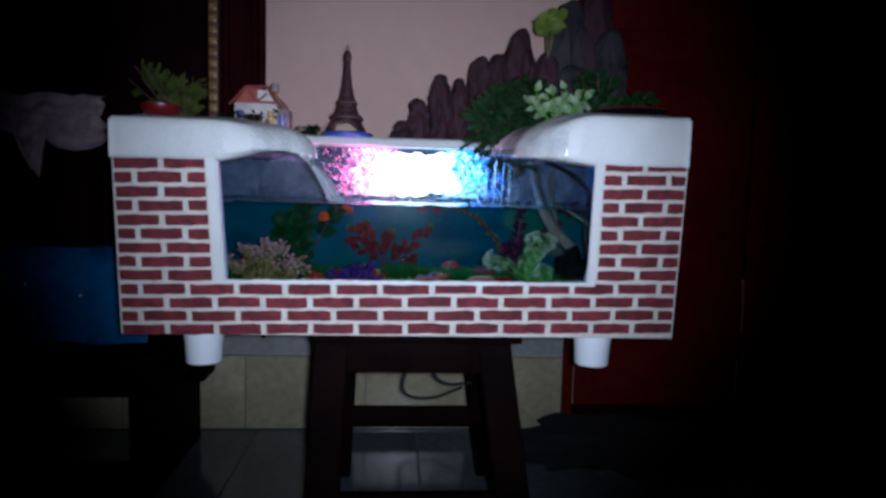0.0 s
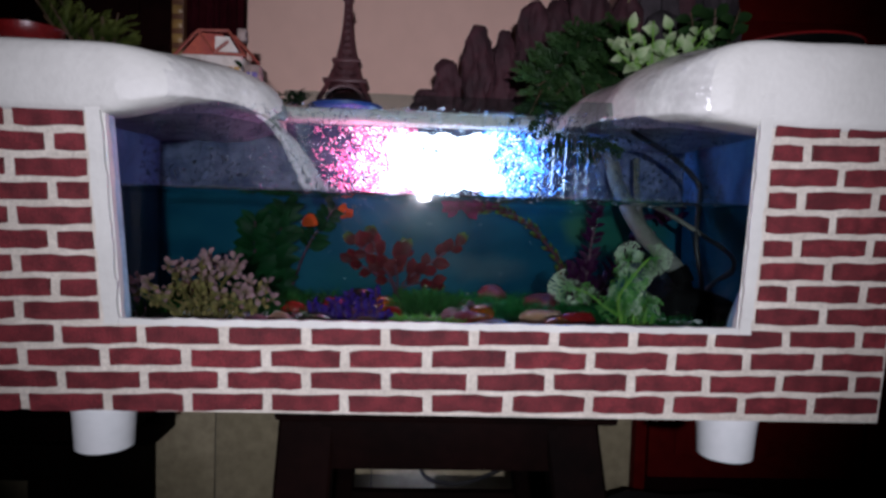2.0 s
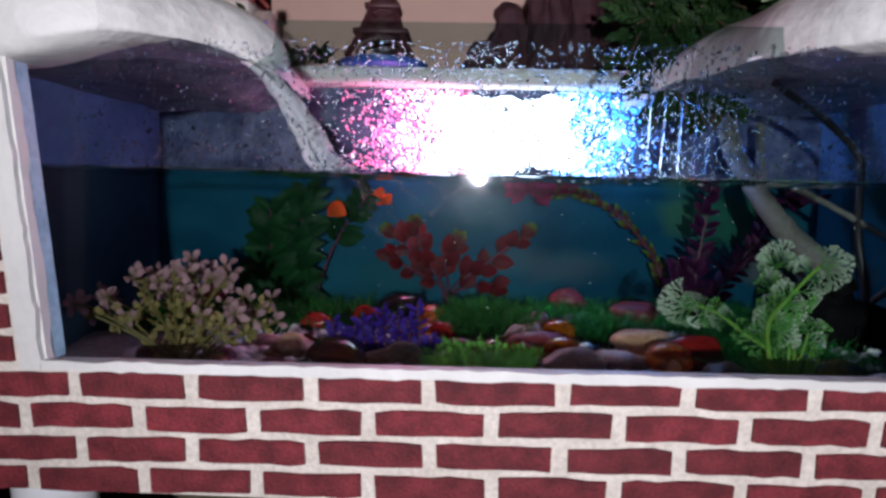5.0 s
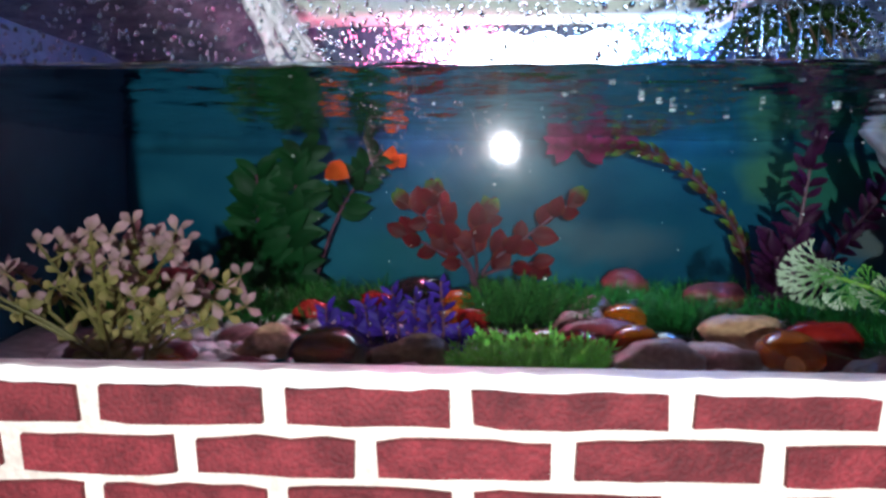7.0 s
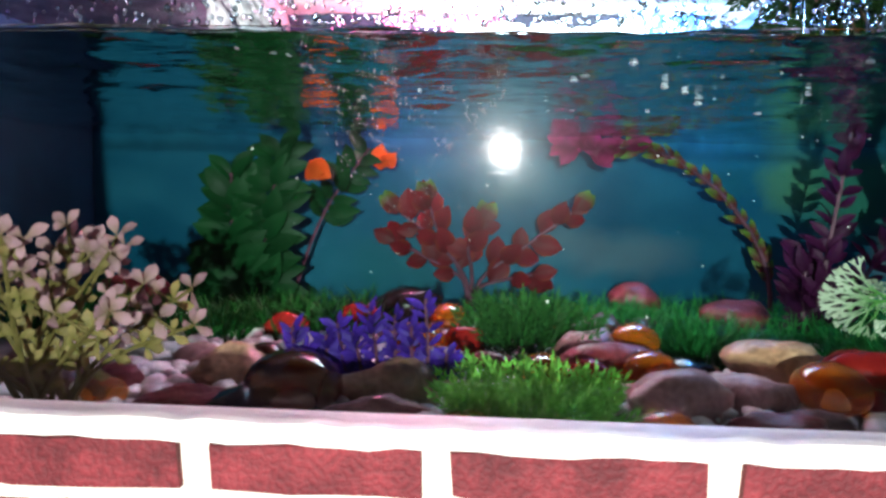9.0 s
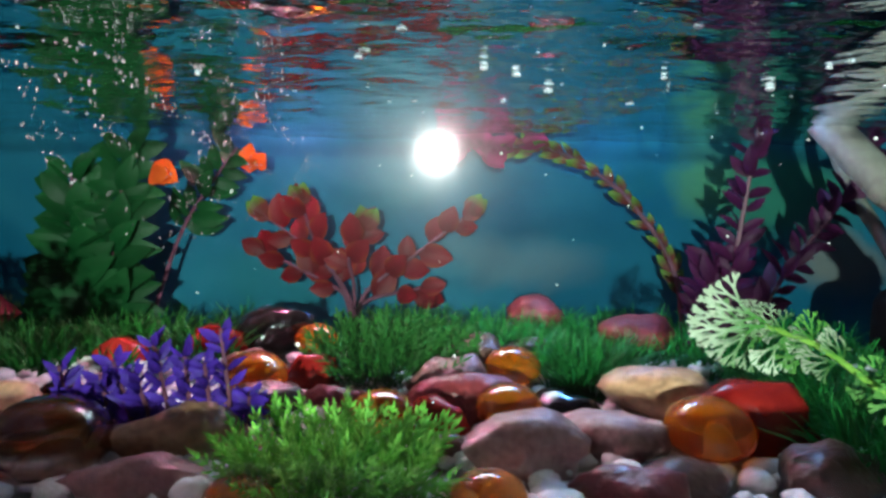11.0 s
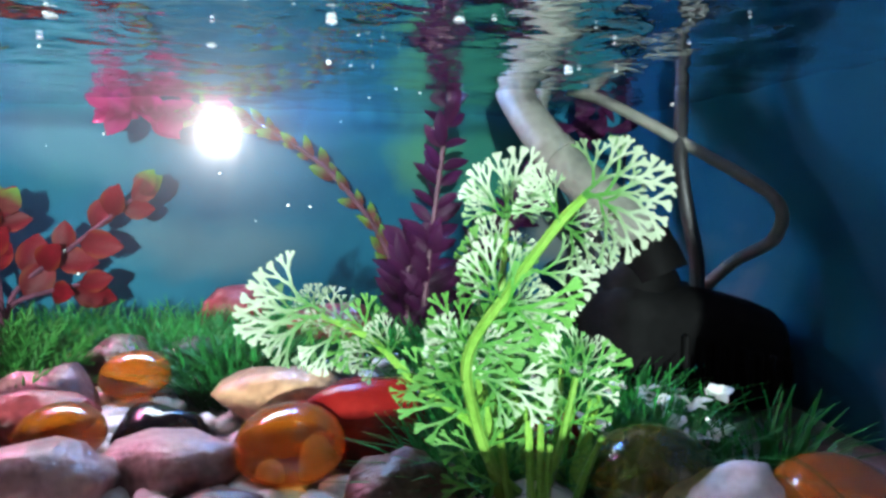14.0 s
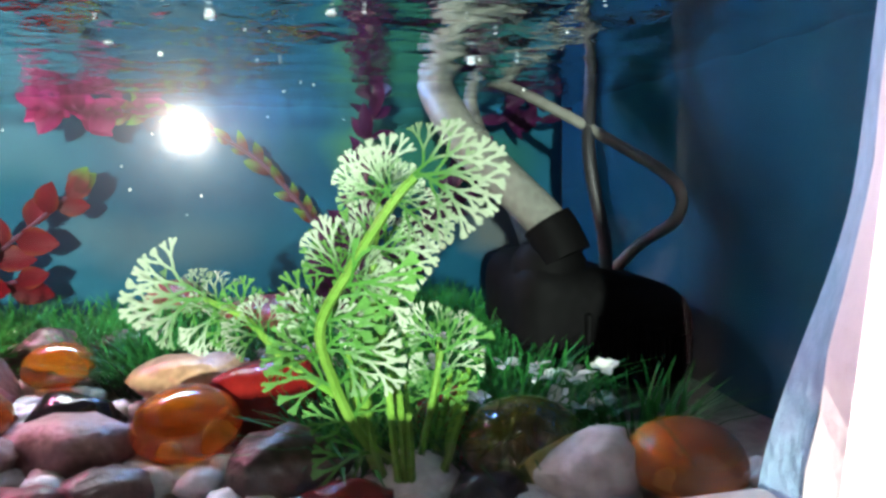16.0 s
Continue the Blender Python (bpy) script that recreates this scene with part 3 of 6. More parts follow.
def wardrobe():
    """The red-brown door panels to the east of the wall."""
    w = thing("wardrobe", (0.43, WALL_Y, 0), "tall red-brown varnished wooden wardrobe against the wall", "wardrobe")
    y = WALL_Y - 0.03
    part("side_panel", box_bm((0.418, y - 0.012, 0.0), (0.44, WALL_Y - 0.012, 2.2), 0.003), M["door"], w)
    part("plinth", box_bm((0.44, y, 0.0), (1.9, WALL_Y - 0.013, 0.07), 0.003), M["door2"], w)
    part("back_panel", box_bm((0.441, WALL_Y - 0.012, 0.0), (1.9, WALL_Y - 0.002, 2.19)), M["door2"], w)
    for x0, x1 in ((0.444, 0.872), (0.880, 1.31), (1.318, 1.85)):
        d = part("door", box_bm((x0, y - 0.012, 0.075), (x1, y, 2.19), 0.004), M["door"], w)
        for z0, z1 in ((0.12, 0.95), (1.02, 2.12)):
            part("panel", box_bm((x0 + 0.05, y - 0.016, z0), (x1 - 0.05, y - 0.012, z1), 0.003), M["door"], d)
    part("handle", tube_bm([(0.868, y - 0.03, 0.27), (0.866, y - 0.034, 0.34), (0.864, y - 0.03, 0.41)], 0.0025, seg=6), M["gold"], w, "thin brass handle")


def dark_doorway():
    d = thing("wooden_door", (-0.8, WALL_Y, 0), "dark varnished wooden door with gold-dashed trim", "door")
    y = WALL_Y - 0.02
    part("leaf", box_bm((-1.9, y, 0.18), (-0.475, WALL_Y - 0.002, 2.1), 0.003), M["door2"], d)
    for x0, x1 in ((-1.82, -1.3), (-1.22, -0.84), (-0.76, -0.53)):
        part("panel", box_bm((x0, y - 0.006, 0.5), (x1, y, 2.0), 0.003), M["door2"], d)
    tr = part("trim_strip", box_bm((-0.472, y - 0.008, 0.18), (-0.45, WALL_Y - 0.002, 2.1), 0.002), M["brown_trim"], d, "brown strip with gold dashes")
    dash = finish(box_bm((-0.009, -0.002, -0.008), (0.009, 0.0, 0.008), 0.0008, 1), "dash", M["gold"])
    for i in range(26):
        piece("dash", dash, tr, Matrix.Translation((-0.461, y - 0.008, 0.72 + 0.026 * i)))
    bm = bmesh.new()
    n = 26
    rows = []
    for z in (0.30, 0.8, 1.3, 2.1):
        rows.append([bm.verts.new((-0.448 + 0.102 * i / n, WALL_Y - 0.02 + 0.008 * math.sin(i * 1.5) + 0.003 * math.sin(i * 0.6 + z), z)) for i in range(n + 1)])
    for a, b in zip(rows, rows[1:]):
        for k in range(n):
            bm.faces.new((a[k], a[k + 1], b[k + 1], b[k]))
    bmesh.ops.solidify(bm, geom=bm.faces[:], thickness=0.003)
    solo("curtain", bm, M["curtain"], "narrow dark red pleated cloth curtain beside the door", "curtain")
    part("edge_strip", box_bm((-0.352, WALL_Y - 0.012, 0.235), (-0.342, WALL_Y - 0.002, 2.1), 0.002), M["door2"], d)


def stool():
    s = thing("wooden_stool", (0.0, 0.22, 0), "dark-stained wooden stool that carries the tank", "stool")
    top = 0.396
    part("seat", box_bm((-0.148, 0.055, top - 0.022), (0.182, 0.385, top), 0.006), M["wood"], s)
    for y in (0.066, 0.366):
        part("apron", box_bm((-0.105, y, 0.325), (0.125, y + 0.016, top - 0.022), 0.002), M["wood"], s)
    for x in (-0.136, 0.140):
        part("apron", box_bm((x, 0.10, 0.325), (x + 0.014, 0.35, top - 0.022), 0.002), M["wood"], s)
    for sx in (-1, 1):
        for sy, yb, yt in ((-1, 0.035, 0.085), (1, 0.425, 0.375)):
            bm = bmesh.new()
            xt, xb = (-0.118, -0.135) if sx < 0 else (0.138, 0.190)
            w = 0.027
            vs = []
            for x, y, z in ((xt, yt, top - 0.022), (xb, yb, 0.0)):
                vs.append([bm.verts.new((x + a * w, y + b * 0.018, z)) for a, b in ((-1, -1), (1, -1), (1, 1), (-1, 1))])
            for k in range(4):
                bm.faces.new((vs[0][k], vs[0][(k + 1) % 4], vs[1][(k + 1) % 4], vs[1][k]))
            bm.faces.new(vs[0][::-1])
            bm.faces.new(vs[1])
            bmesh.ops.recalc_face_normals(bm, faces=bm.faces[:])
            bmesh.ops.bevel(bm, geom=bm.edges[:], offset=0.003, segments=1, affect="EDGES")
            part("leg", bm, M["wood"], s, smooth=False)
    part("rung", box_bm((-0.125, 0.395, 0.114), (0.15, 0.413, 0.157), 0.003), M["wood"], s)
    part("rung", box_bm((-0.125, 0.042, 0.098), (0.165, 0.06, 0.136), 0.003), M["wood"], s)
    for x in (-0.146, 0.150):
        part("rung", box_bm((x, 0.06, 0.10), (x + 0.016, 0.38, 0.13), 0.003), M["wood"], s)
    cb = tube_bm([(0.12, 0.35, 0.215), (0.06, 0.33, 0.20), (0.01, 0.33, 0.205), (0.0, 0.33, 0.235), (0.03, 0.33, 0.32), (0.05, 0.35, 0.40)], 0.003, seg=6)
    solo("power_cable", cb, M["rubber"], "thin black power cable hanging in a loop under the stool", "cable")
    cb = tube_bm([(0.14, 0.36, 0.222), (0.09, 0.34, 0.225), (0.06, 0.34, 0.25), (0.055, 0.34, 0.32), (0.06, 0.36, 0.40)], 0.003, seg=6)
    solo("power_cable", cb, M["rubber"], "thin black power cable hanging under the stool", "cable")


def bench():
    b = thing("low_bench", (-0.8, 0.35, 0), "black-brown wooden low bench with an open lower bay", "bench")
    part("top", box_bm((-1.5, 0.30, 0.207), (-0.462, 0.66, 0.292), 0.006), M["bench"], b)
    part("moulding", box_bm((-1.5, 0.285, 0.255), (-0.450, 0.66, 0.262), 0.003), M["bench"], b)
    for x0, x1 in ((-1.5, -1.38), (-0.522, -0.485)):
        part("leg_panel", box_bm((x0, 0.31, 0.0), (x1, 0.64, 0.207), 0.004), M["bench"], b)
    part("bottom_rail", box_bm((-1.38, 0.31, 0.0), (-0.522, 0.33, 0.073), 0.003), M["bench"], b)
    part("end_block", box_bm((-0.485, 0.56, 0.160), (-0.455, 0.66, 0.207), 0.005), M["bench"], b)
    bm = bmesh.new()
    n, k = 22, 14
    rows = []
    for j in range(k + 1):
        v = j / k
        rows.append([bm.verts.new((-1.05 + 0.54 * i / n, 0.37 + 0.05 * v + 0.008 * noise.noise(Vector((i * 0.5, j * 0.5, 0))), 0.296 + 0.185 * v + 0.006 * noise.noise(Vector((i * 0.3, j * 0.2, 5))))) for i in range(n + 1)])
    for a, c in zip(rows, rows[1:]):
        for q in range(n):
            bm.faces.new((a[q], a[q + 1], c[q + 1], c[q]))
    bmesh.ops.solidify(bm, geom=bm.faces[:], thickness=-0.05)
    cu = thing("blue_cushion", (-0.8, 0.4, 0.295), "shiny blue printed satin cushion leaning on the bench", "cushion")
    part("cover", bm, M["satin"], cu)
    fl = bmesh.new()
    r2 = random.Random(3)
    for _ in range(9):
        add_blob(fl, (-1.03 + 0.46 * r2.random(), 0.368 + 0.0, 0.32 + 0.14 * r2.random()), (0.003, 0.002, 0.003), r2.random() * 9, 0.2, 1)
    for v in fl.verts:
        v.co.y += 0.05 * (v.co.z - 0.296) / 0.185 - 0.003
    part("printed_dots", fl, M["whitepetal"], cu, "pale printed sparkles", kind="stuff")
    # towel over a rail
    t = thing("towel", (-0.75, 0.45, 0.6), "crumpled grey towel hanging over a dark rail", "towel")
    bm = bmesh.new()
    n, k = 26, 16
    rows = []
    for j in range(k + 1):
        v = j / k
        row = []
        for i in range(n + 1):
            u = i / n
            drop = 0.075 + 0.03 * math.sin(u * 9) + 0.15 * max(0, 1 - abs(u - 0.62) / 0.10) * (0.6 + 0.4 * math.sin(u * 40))
            row.append(bm.verts.new((-1.02 + 0.42 * u + 0.02 * noise.noise(Vector((u * 7, v * 5, 1))), 0.42 + 0.014 * noise.noise(Vector((u * 12, v * 8, 2))) - 0.02 * math.sin(v * 3.1), 0.785 - drop * v - 0.02 * (1 - u) * v + 0.008 * noise.noise(Vector((u * 9, 0, 4))))))
        rows.append(row)
    for a, c in zip(rows, rows[1:]):
        for q in range(n):
            bm.faces.new((a[q], a[q + 1], c[q + 1], c[q]))
    bmesh.ops.solidify(bm, geom=bm.faces[:], thickness=0.006)
    part("cloth", bm, M["cloth"], t)
    rack = thing("clothes_rail", (-0.8, 0.44, 0.292), "dark wooden clothes rail on the bench", "rack")
    part("rail", box_bm((-1.3, 0.425, 0.755), (-0.60, 0.445, 0.775), 0.004), M["bench"], rack)
    for x in (-1.28, -0.64):
        part("post", box_bm((x, 0.427, 0.292), (x + 0.02, 0.443, 0.757), 0.003), M["bench"], rack)
    # a dark heap on the floor
    bm = bmesh.new()
    add_blob(bm, (0.56, 0.50, 0.03), (0.27, 0.10, 0.055), 2, 0.7, 4, 2.4)
    for v in bm.verts:
        v.co.z = max(0.001, v.co.z)
    solo("crumpled_cloth", bm, M["dark_cloth"], "crumpled black cloth lying on the floor", "cloth")


# ---- the tank ----
WATER, SILL = 0.5905, 0.4775
LEAN = math.tan(radians(5.0))


def fy(z):
    """The leaning front face of the tank."""
    return -(z - 0.48) * LEAN


def lean_box(bm, x0, x1, z0, z1, depth, proud=0.0, bevel=0.0):
    before = set(bm.verts)
    add_box(bm, (x0, -proud, z0), (x1, depth, z1), bevel)
    for v in bm.verts:
        if v not in before:
            v.co.y += fy(v.co.z)


def shelf(sign, outer, inner, top, base, y0=-0.022, y1=0.47):
    """A white slab round one end of the tank: its inner edge and heights follow short tables."""
    bm = bmesh.new()
    nu, nv = 34, 52
    up, dn = [], []
    for j in range(nv + 1):
        y = y0 + (y1 - y0) * (j / nv) ** 1.5
        xi = curve_at(inner, y)
        a, b = [], []
        for i in range(nu + 1):
            u = i / nu
            u = 0.5 - 0.5 * math.cos(math.pi * u)
            x = outer + (xi - outer) * u
            dip = max(q * (1 - math.sqrt(max(0, 1 - max(0, 1 - d / q) ** 2))) for d, q in ((y - y0, 0.012), (abs(x - outer), 0.007), (abs(x - xi), 0.028), (y1 - y, 0.01)))
            zt, zb = top(x, y), base(x, y)
            wob = 0.0022 * noise.noise(Vector((x * 22, y * 22, sign))) + 0.0008 * noise.noise(Vector((x * 90, y * 90, sign)))
            a.append(bm.verts.new((x, y, zt - dip + wob)))
            b.append(bm.verts.new((x, y + (0.001 if j == 0 else 0), min(zb + wob + 0.4 * min(dip, 0.013), zt - dip - 0.004))))
        up.append(a)
        dn.append(b)
    for j in range(nv):
        for i in range(nu):
            bm.faces.new((up[j][i], up[j][i + 1], up[j + 1][i + 1], up[j + 1][i]))
            bm.faces.new((dn[j][i + 1], dn[j][i], dn[j + 1][i], dn[j + 1][i + 1]))
    for j in range(nv):
        bm.faces.new((up[j][0], up[j + 1][0], dn[j + 1][0], dn[j][0]))
        bm.faces.new((up[j + 1][nu], up[j][nu], dn[j][nu], dn[j + 1][nu]))
    for i in range(nu):
        bm.faces.new((up[0][i + 1], up[0][i], dn[0][i], dn[0][i + 1]))
        bm.faces.new((up[nv][i], up[nv][i + 1], dn[nv][i + 1], dn[nv][i]))
    for _ in range(7):
        bmesh.ops.smooth_vert(bm, verts=[v for v in bm.verts if abs(v.co.x - outer) > 0.004 and v.co.y < 0.3], factor=0.5, use_axis_x=True, use_axis_y=True, use_axis_z=True)
    bmesh.ops.recalc_face_normals(bm, faces=bm.faces[:])
    return bm


def wet_and_shaded(ob):
    """The splashed underside of a shelf, its shade put into a darker colour, and its wet white lip."""
    ob.data.materials.append(M["wetshade"])
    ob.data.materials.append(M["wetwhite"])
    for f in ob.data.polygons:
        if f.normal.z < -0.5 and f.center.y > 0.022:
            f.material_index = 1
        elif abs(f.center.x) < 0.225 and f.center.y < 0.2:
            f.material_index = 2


def left_top(x, y):
    z = 0.704 + 0.012 * smooth01(y / 0.08)
    z -= 0.040 * max(0.0, (x + 0.285) / 0.17) ** 2 * (1 - 0.6 * smooth01((y - 0.12) / 0.12))
    return z


def left_base(x, y):
    return 0.645 + 0.015 * smooth01((x + 0.272) / 0.06) - 0.016 * smooth01((x + 0.19) / 0.05) * (1 if y < 0.14 else 0.3) + 0.022 * smooth01(y / 0.2)


def right_top(x, y):
    z = 0.728 + 0.014 * smooth01(y / 0.08)
    return z - 0.050 * max(0.0, (0.275 - x) / 0.125) ** 2 * (1 - 0.3 * smooth01((y - 0.15) / 0.1))


def right_base(x, y):
    return 0.652 + 0.008 * smooth01((0.272 - x) / 0.06) - 0.005 * smooth01((0.19 - x) / 0.04) + 0.022 * smooth01(y / 0.2)


def flare(bm):
    """The western side of the opening leans outward towards its top."""
    for v in bm.verts:
        if -0.30 < v.co.x < -0.24:
            v.co.x -= 0.045 * max(0.0, v.co.z - 0.48)


def tilt(bm):
    """The lower edge of the opening rises a little towards the east."""
    for v in bm.verts:
        if 0.468 < v.co.z < 0.486:
            v.co.z += 0.0035 * min(1.0, max(0.0, (v.co.x + 0.264) / 0.528))


def splay(bm):
    """The eastern reveal opens towards the glass, more so above the sill."""
    for v in bm.verts:
        if v.co.x > 0.24:
            v.co.x += 0.013 * smooth01((v.co.z - 0.478) / 0.06) * min(1.0, max(0.0, v.co.y - fy(v.co.z)) / 0.0185)


def aquarium():
    a = thing("aquarium", (0, 0.2, 0.40), "tank in a white foam casing painted with red bricks", "aquarium")
    # casing
    def slab(name, fill, material, label=""):
        bm = bmesh.new()
        fill(bm)
        flare(bm)
        if name == "front_panel":
            tilt(bm)
        part(name, bm, material, a, label, smooth=False)
    slab("front_panel", lambda bm: lean_box(bm, -0.410, -0.266, SILL - 0.0025, 0.672, 0.016), M["mortar"], "cream painted foam panel")
    slab("front_panel", lambda bm: (lean_box(bm, 0.2735, 0.401, SILL - 0.0025, 0.688, 0.009), lean_box(bm, 0.2840, 0.401, SILL - 0.0025, 0.688, 0.016, -0.0092)), M["mortar"], "cream painted foam panel")
    slab("front_panel", lambda bm: [lean_box(bm, x0, x1, 0.398, SILL - 0.0025, 0.016) for x0, x1 in ((-0.410, -0.264), (-0.264, 0.264), (0.264, 0.401))], M["mortar"], "cream painted foam panel")
    slab("side_wall", lambda bm: add_box(bm, (-0.410, 0.024, 0.398), (-0.392, 0.46, 0.66)), M["brick"], "dark red painted side")
    slab("side_wall", lambda bm: add_box(bm, (0.382, 0.024, 0.398), (0.401, 0.46, 0.67)), M["brick"], "dark red painted side")
    slab("back_wall", lambda bm: add_box(bm, (-0.3915, 0.413, 0.398), (0.3815, 0.46, 0.69)), M["foam"])
    slab("base", lambda bm: add_box(bm, (-0.3915, 0.024, 0.398), (0.3815, 0.4125, 0.411)), M["foam"])
    # the white border of the opening
    bm = bmesh.new()
    def band(x0, x1, z0, z1, nx, nz):
        """A thin strip with a wavy outline: front and rear grids and the rim between them."""
        def spot(i, j):
            x = x0 + (x1 - x0) * i / nx + (0.0016 * noise.noise(Vector((i * 1.7, j * 0.9, x0 * 9))) if 0 < i < nx or nx == 2 else 0.0)
            return x, z0 + (z1 - z0) * j / nz + 0.0014 * noise.noise(Vector((i * 0.9, j * 1.7, z0 * 9)))
        front, rear = ([[bm.verts.new((x, y + fy(z), z)) for x, z in (spot(i, j) for i in range(nx + 1))] for j in range(nz + 1)] for y in (-0.0035, 0.0005))
        for j in range(nz):
            for i in range(nx):
                bm.faces.new((front[j][i], front[j][i + 1], front[j + 1][i + 1], front[j + 1][i]))
                bm.faces.new((rear[j][i + 1], rear[j][i], rear[j + 1][i], rear[j + 1][i + 1]))
        edge = [(0, i) for i in range(nx)] + [(j, nx) for j in range(nz)] + [(nz, i) for i in range(nx, 0, -1)] + [(j, 0) for j in range(nz, 0, -1)]
        for (ja, ia), (jb, ib) in zip(edge, edge[1:] + edge[:1]):
            bm.faces.new((front[jb][ib], front[ja][ia], rear[ja][ia], rear[jb][ib]))
    band(-0.2765, -0.264, 0.4735, 0.672, 2, 34)
    band(0.264, 0.2745, 0.4735, 0.682, 2, 34)
    band(-0.2639, 0.2639, 0.4735, 0.4795, 70, 2)
    flare(bm)
    tilt(bm)
    part("window_border", bm, M["foam"], a, "rough white painted border", smooth=False)
    for x0, x1, zt in ((-0.2665, -0.2632, 0.668), (0.2632, 0.2665, 0.678)):
        bm = bmesh.new()
        lean_box(bm, x0, x1, SILL, zt, 0.0185, -0.0085)
        bmesh.ops.subdivide_edges(bm, edges=bm.edges[:], cuts=3, use_grid_fill=True)
        bmesh.ops.subdivide_edges(bm, edges=[e for e in bm.edges if abs(e.verts[0].co.z - e.verts[1].co.z) > 0.02], cuts=9, use_grid_fill=True)
        for v in bm.verts:
            k = noise.noise(Vector((x0 * 40, v.co.y * 90, v.co.z * 55)))
            v.co.x += 0.0003 * k * (1 if abs(v.co.x) < 0.265 else 0)
        flare(bm)
        splay(bm)
        part("sealant", bm, M["reveal"], a, "pale blue uneven sealant in the reveal")
    for x0, x1, zt in ((-0.2668, -0.2628, 0.668), (0.2628, 0.2668, 0.678)):
        bm = bmesh.new()
        lean_box(bm, x0, x1, SILL, zt, 0.008, -0.0006)
        bmesh.ops.subdivide_edges(bm, edges=[e for e in bm.edges if abs(e.verts[0].co.z - e.verts[1].co.z) > 0.02], cuts=40, use_grid_fill=True)
        for v in bm.verts:
            v.co.y += 0.003 * noise.noise(Vector((x0 * 9, 0, v.co.z * 70))) if v.co.y - fy(v.co.z) > 0.004 else 0
        flare(bm)
        splay(bm)
        part("reveal", bm, M["foam"], a, "ragged white painted reveal", smooth=False)
    bm = box_bm((-0.264, 0.002, SILL - 0.008), (0.264, 0.018, SILL - 0.0008), 0.002)
    tilt(bm)
    part("sill", bm, M["foam"], a)
    # white shelves round the top
    bm = shelf(-1, -0.411, [(-0.022, -0.262), (-0.016, -0.240), (-0.004, -0.216), (0.012, -0.198), (0.03, -0.183), (0.065, -0.150), (0.085, -0.140), (0.115, -0.158), (0.2, -0.20), (0.47, -0.21)], left_top, left_base)
    wet_and_shaded(part("shelf", bm, M["foam"], a, "white sculpted shelf sloping to a spout"))
    bm = shelf(1, 0.400, [(-0.022, 0.242), (-0.016, 0.222), (-0.004, 0.199), (0.012, 0.183), (0.03, 0.170), (0.07, 0.157), (0.12, 0.160), (0.2, 0.16), (0.47, 0.15)], right_top, right_base)
    wet_and_shaded(part("shelf", bm, M["foam"], a, "white sculpted shelf with a rounded end"))
    bm = box_bm((-0.235, 0.372, 0.697), (0.36, 0.468, 0.7165), 0.007, 3)
    part("rear_rim", bm, M["foam"], a, "white rear rim")
    # spout
    bm = bmesh.new()
    n = 14
    path = spline([(-0.235, 0.076, 0.688), (-0.205, 0.072, 0.678), (-0.172, 0.066, 0.662), (-0.147, 0.062, 0.645)], 6)
    rows = []
    for i, p in enumerate(path):
        w = 0.016 - 0.005 * i / len(path)
        rows.append([bm.verts.new(p + Vector((0.004 * math.sin(math.pi * k / 8), w * math.cos(math.pi * k / 8), -0.6 * w * math.sin(math.pi * k / 8) + 0.006))) for k in range(9)])
    for r0, r1 in zip(rows, rows[1:]):
        for k in range(8):
            bm.faces.new((r0[k], r0[k + 1], r1[k + 1], r1[k]))
    bmesh.ops.solidify(bm, geom=bm.faces[:], thickness=0.003)
    part("spout", bm, M["foam"], a, "white trough that pours water")
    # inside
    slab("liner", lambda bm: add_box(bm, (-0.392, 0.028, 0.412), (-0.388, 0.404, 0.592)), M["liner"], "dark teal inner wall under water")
    # above the water the same wall, its lamp light put into the colour
    slab("upper_liner", lambda bm: add_box(bm, (-0.392, 0.028, 0.5921), (-0.388, 0.404, 0.668)), M["upper"], "inner wall above the water, blue lamp light in its colour")
    slab("side_sheet", lambda bm: add_box(bm, (0.378, 0.028, 0.412), (0.382, 0.3985, 0.594)), M["sheet"], "printed blue sheet bent round the side wall")
    slab("upper_liner", lambda bm: add_box(bm, (0.378, 0.028, 0.5945), (0.382, 0.404, 0.678)), M["upper"], "inner wall above the water, blue lamp light in its colour")
    bm = box_bm((-0.388, 0.405, 0.412), (0.378, 0.412, 0.698))
    part("rear_wall", bm, M["wetwall"], a, "wet grey rear wall", smooth=False)
    part("backdrop_sheet", box_bm((-0.387, 0.399, 0.412), (0.377, 0.403, 0.594)), M["sheet"], a, "printed blue underwater backdrop sheet", smooth=False)
    outline = [(-0.30, 0.455), (0.30, 0.455), (0.30, 0.650), (0.20, 0.657), (0.17, 0.653), (0.152, 0.657), (0.150, 0.676), (-0.135, 0.676), (-0.137, 0.658), (-0.155, 0.647), (-0.20, 0.654), (-0.30, 0.648)]
    bm = bmesh.new()
    face = bm.faces.new([bm.verts.new((x, 0.0195, z)) for x, z in outline])
    ext = bmesh.ops.extrude_face_region(bm, geom=[face])["geom"]
    bmesh.ops.translate(bm, vec=(0, 0.003, 0), verts=[v for v in ext if isinstance(v, bmesh.types.BMVert)])
    bmesh.ops.recalc_face_normals(bm, faces=bm.faces[:])
    pane = part("front_pane", bm, M["pane"], a, "clear front glass", smooth=False)
    pane.data.materials.append(M["pane_rear"])
    for f in pane.data.polygons:
        f.material_index = 0 if f.normal.y < -0.9 else 1
    pane.visible_shadow = False
    # water
    bm = bmesh.new()
    nx, ny = 90, 44
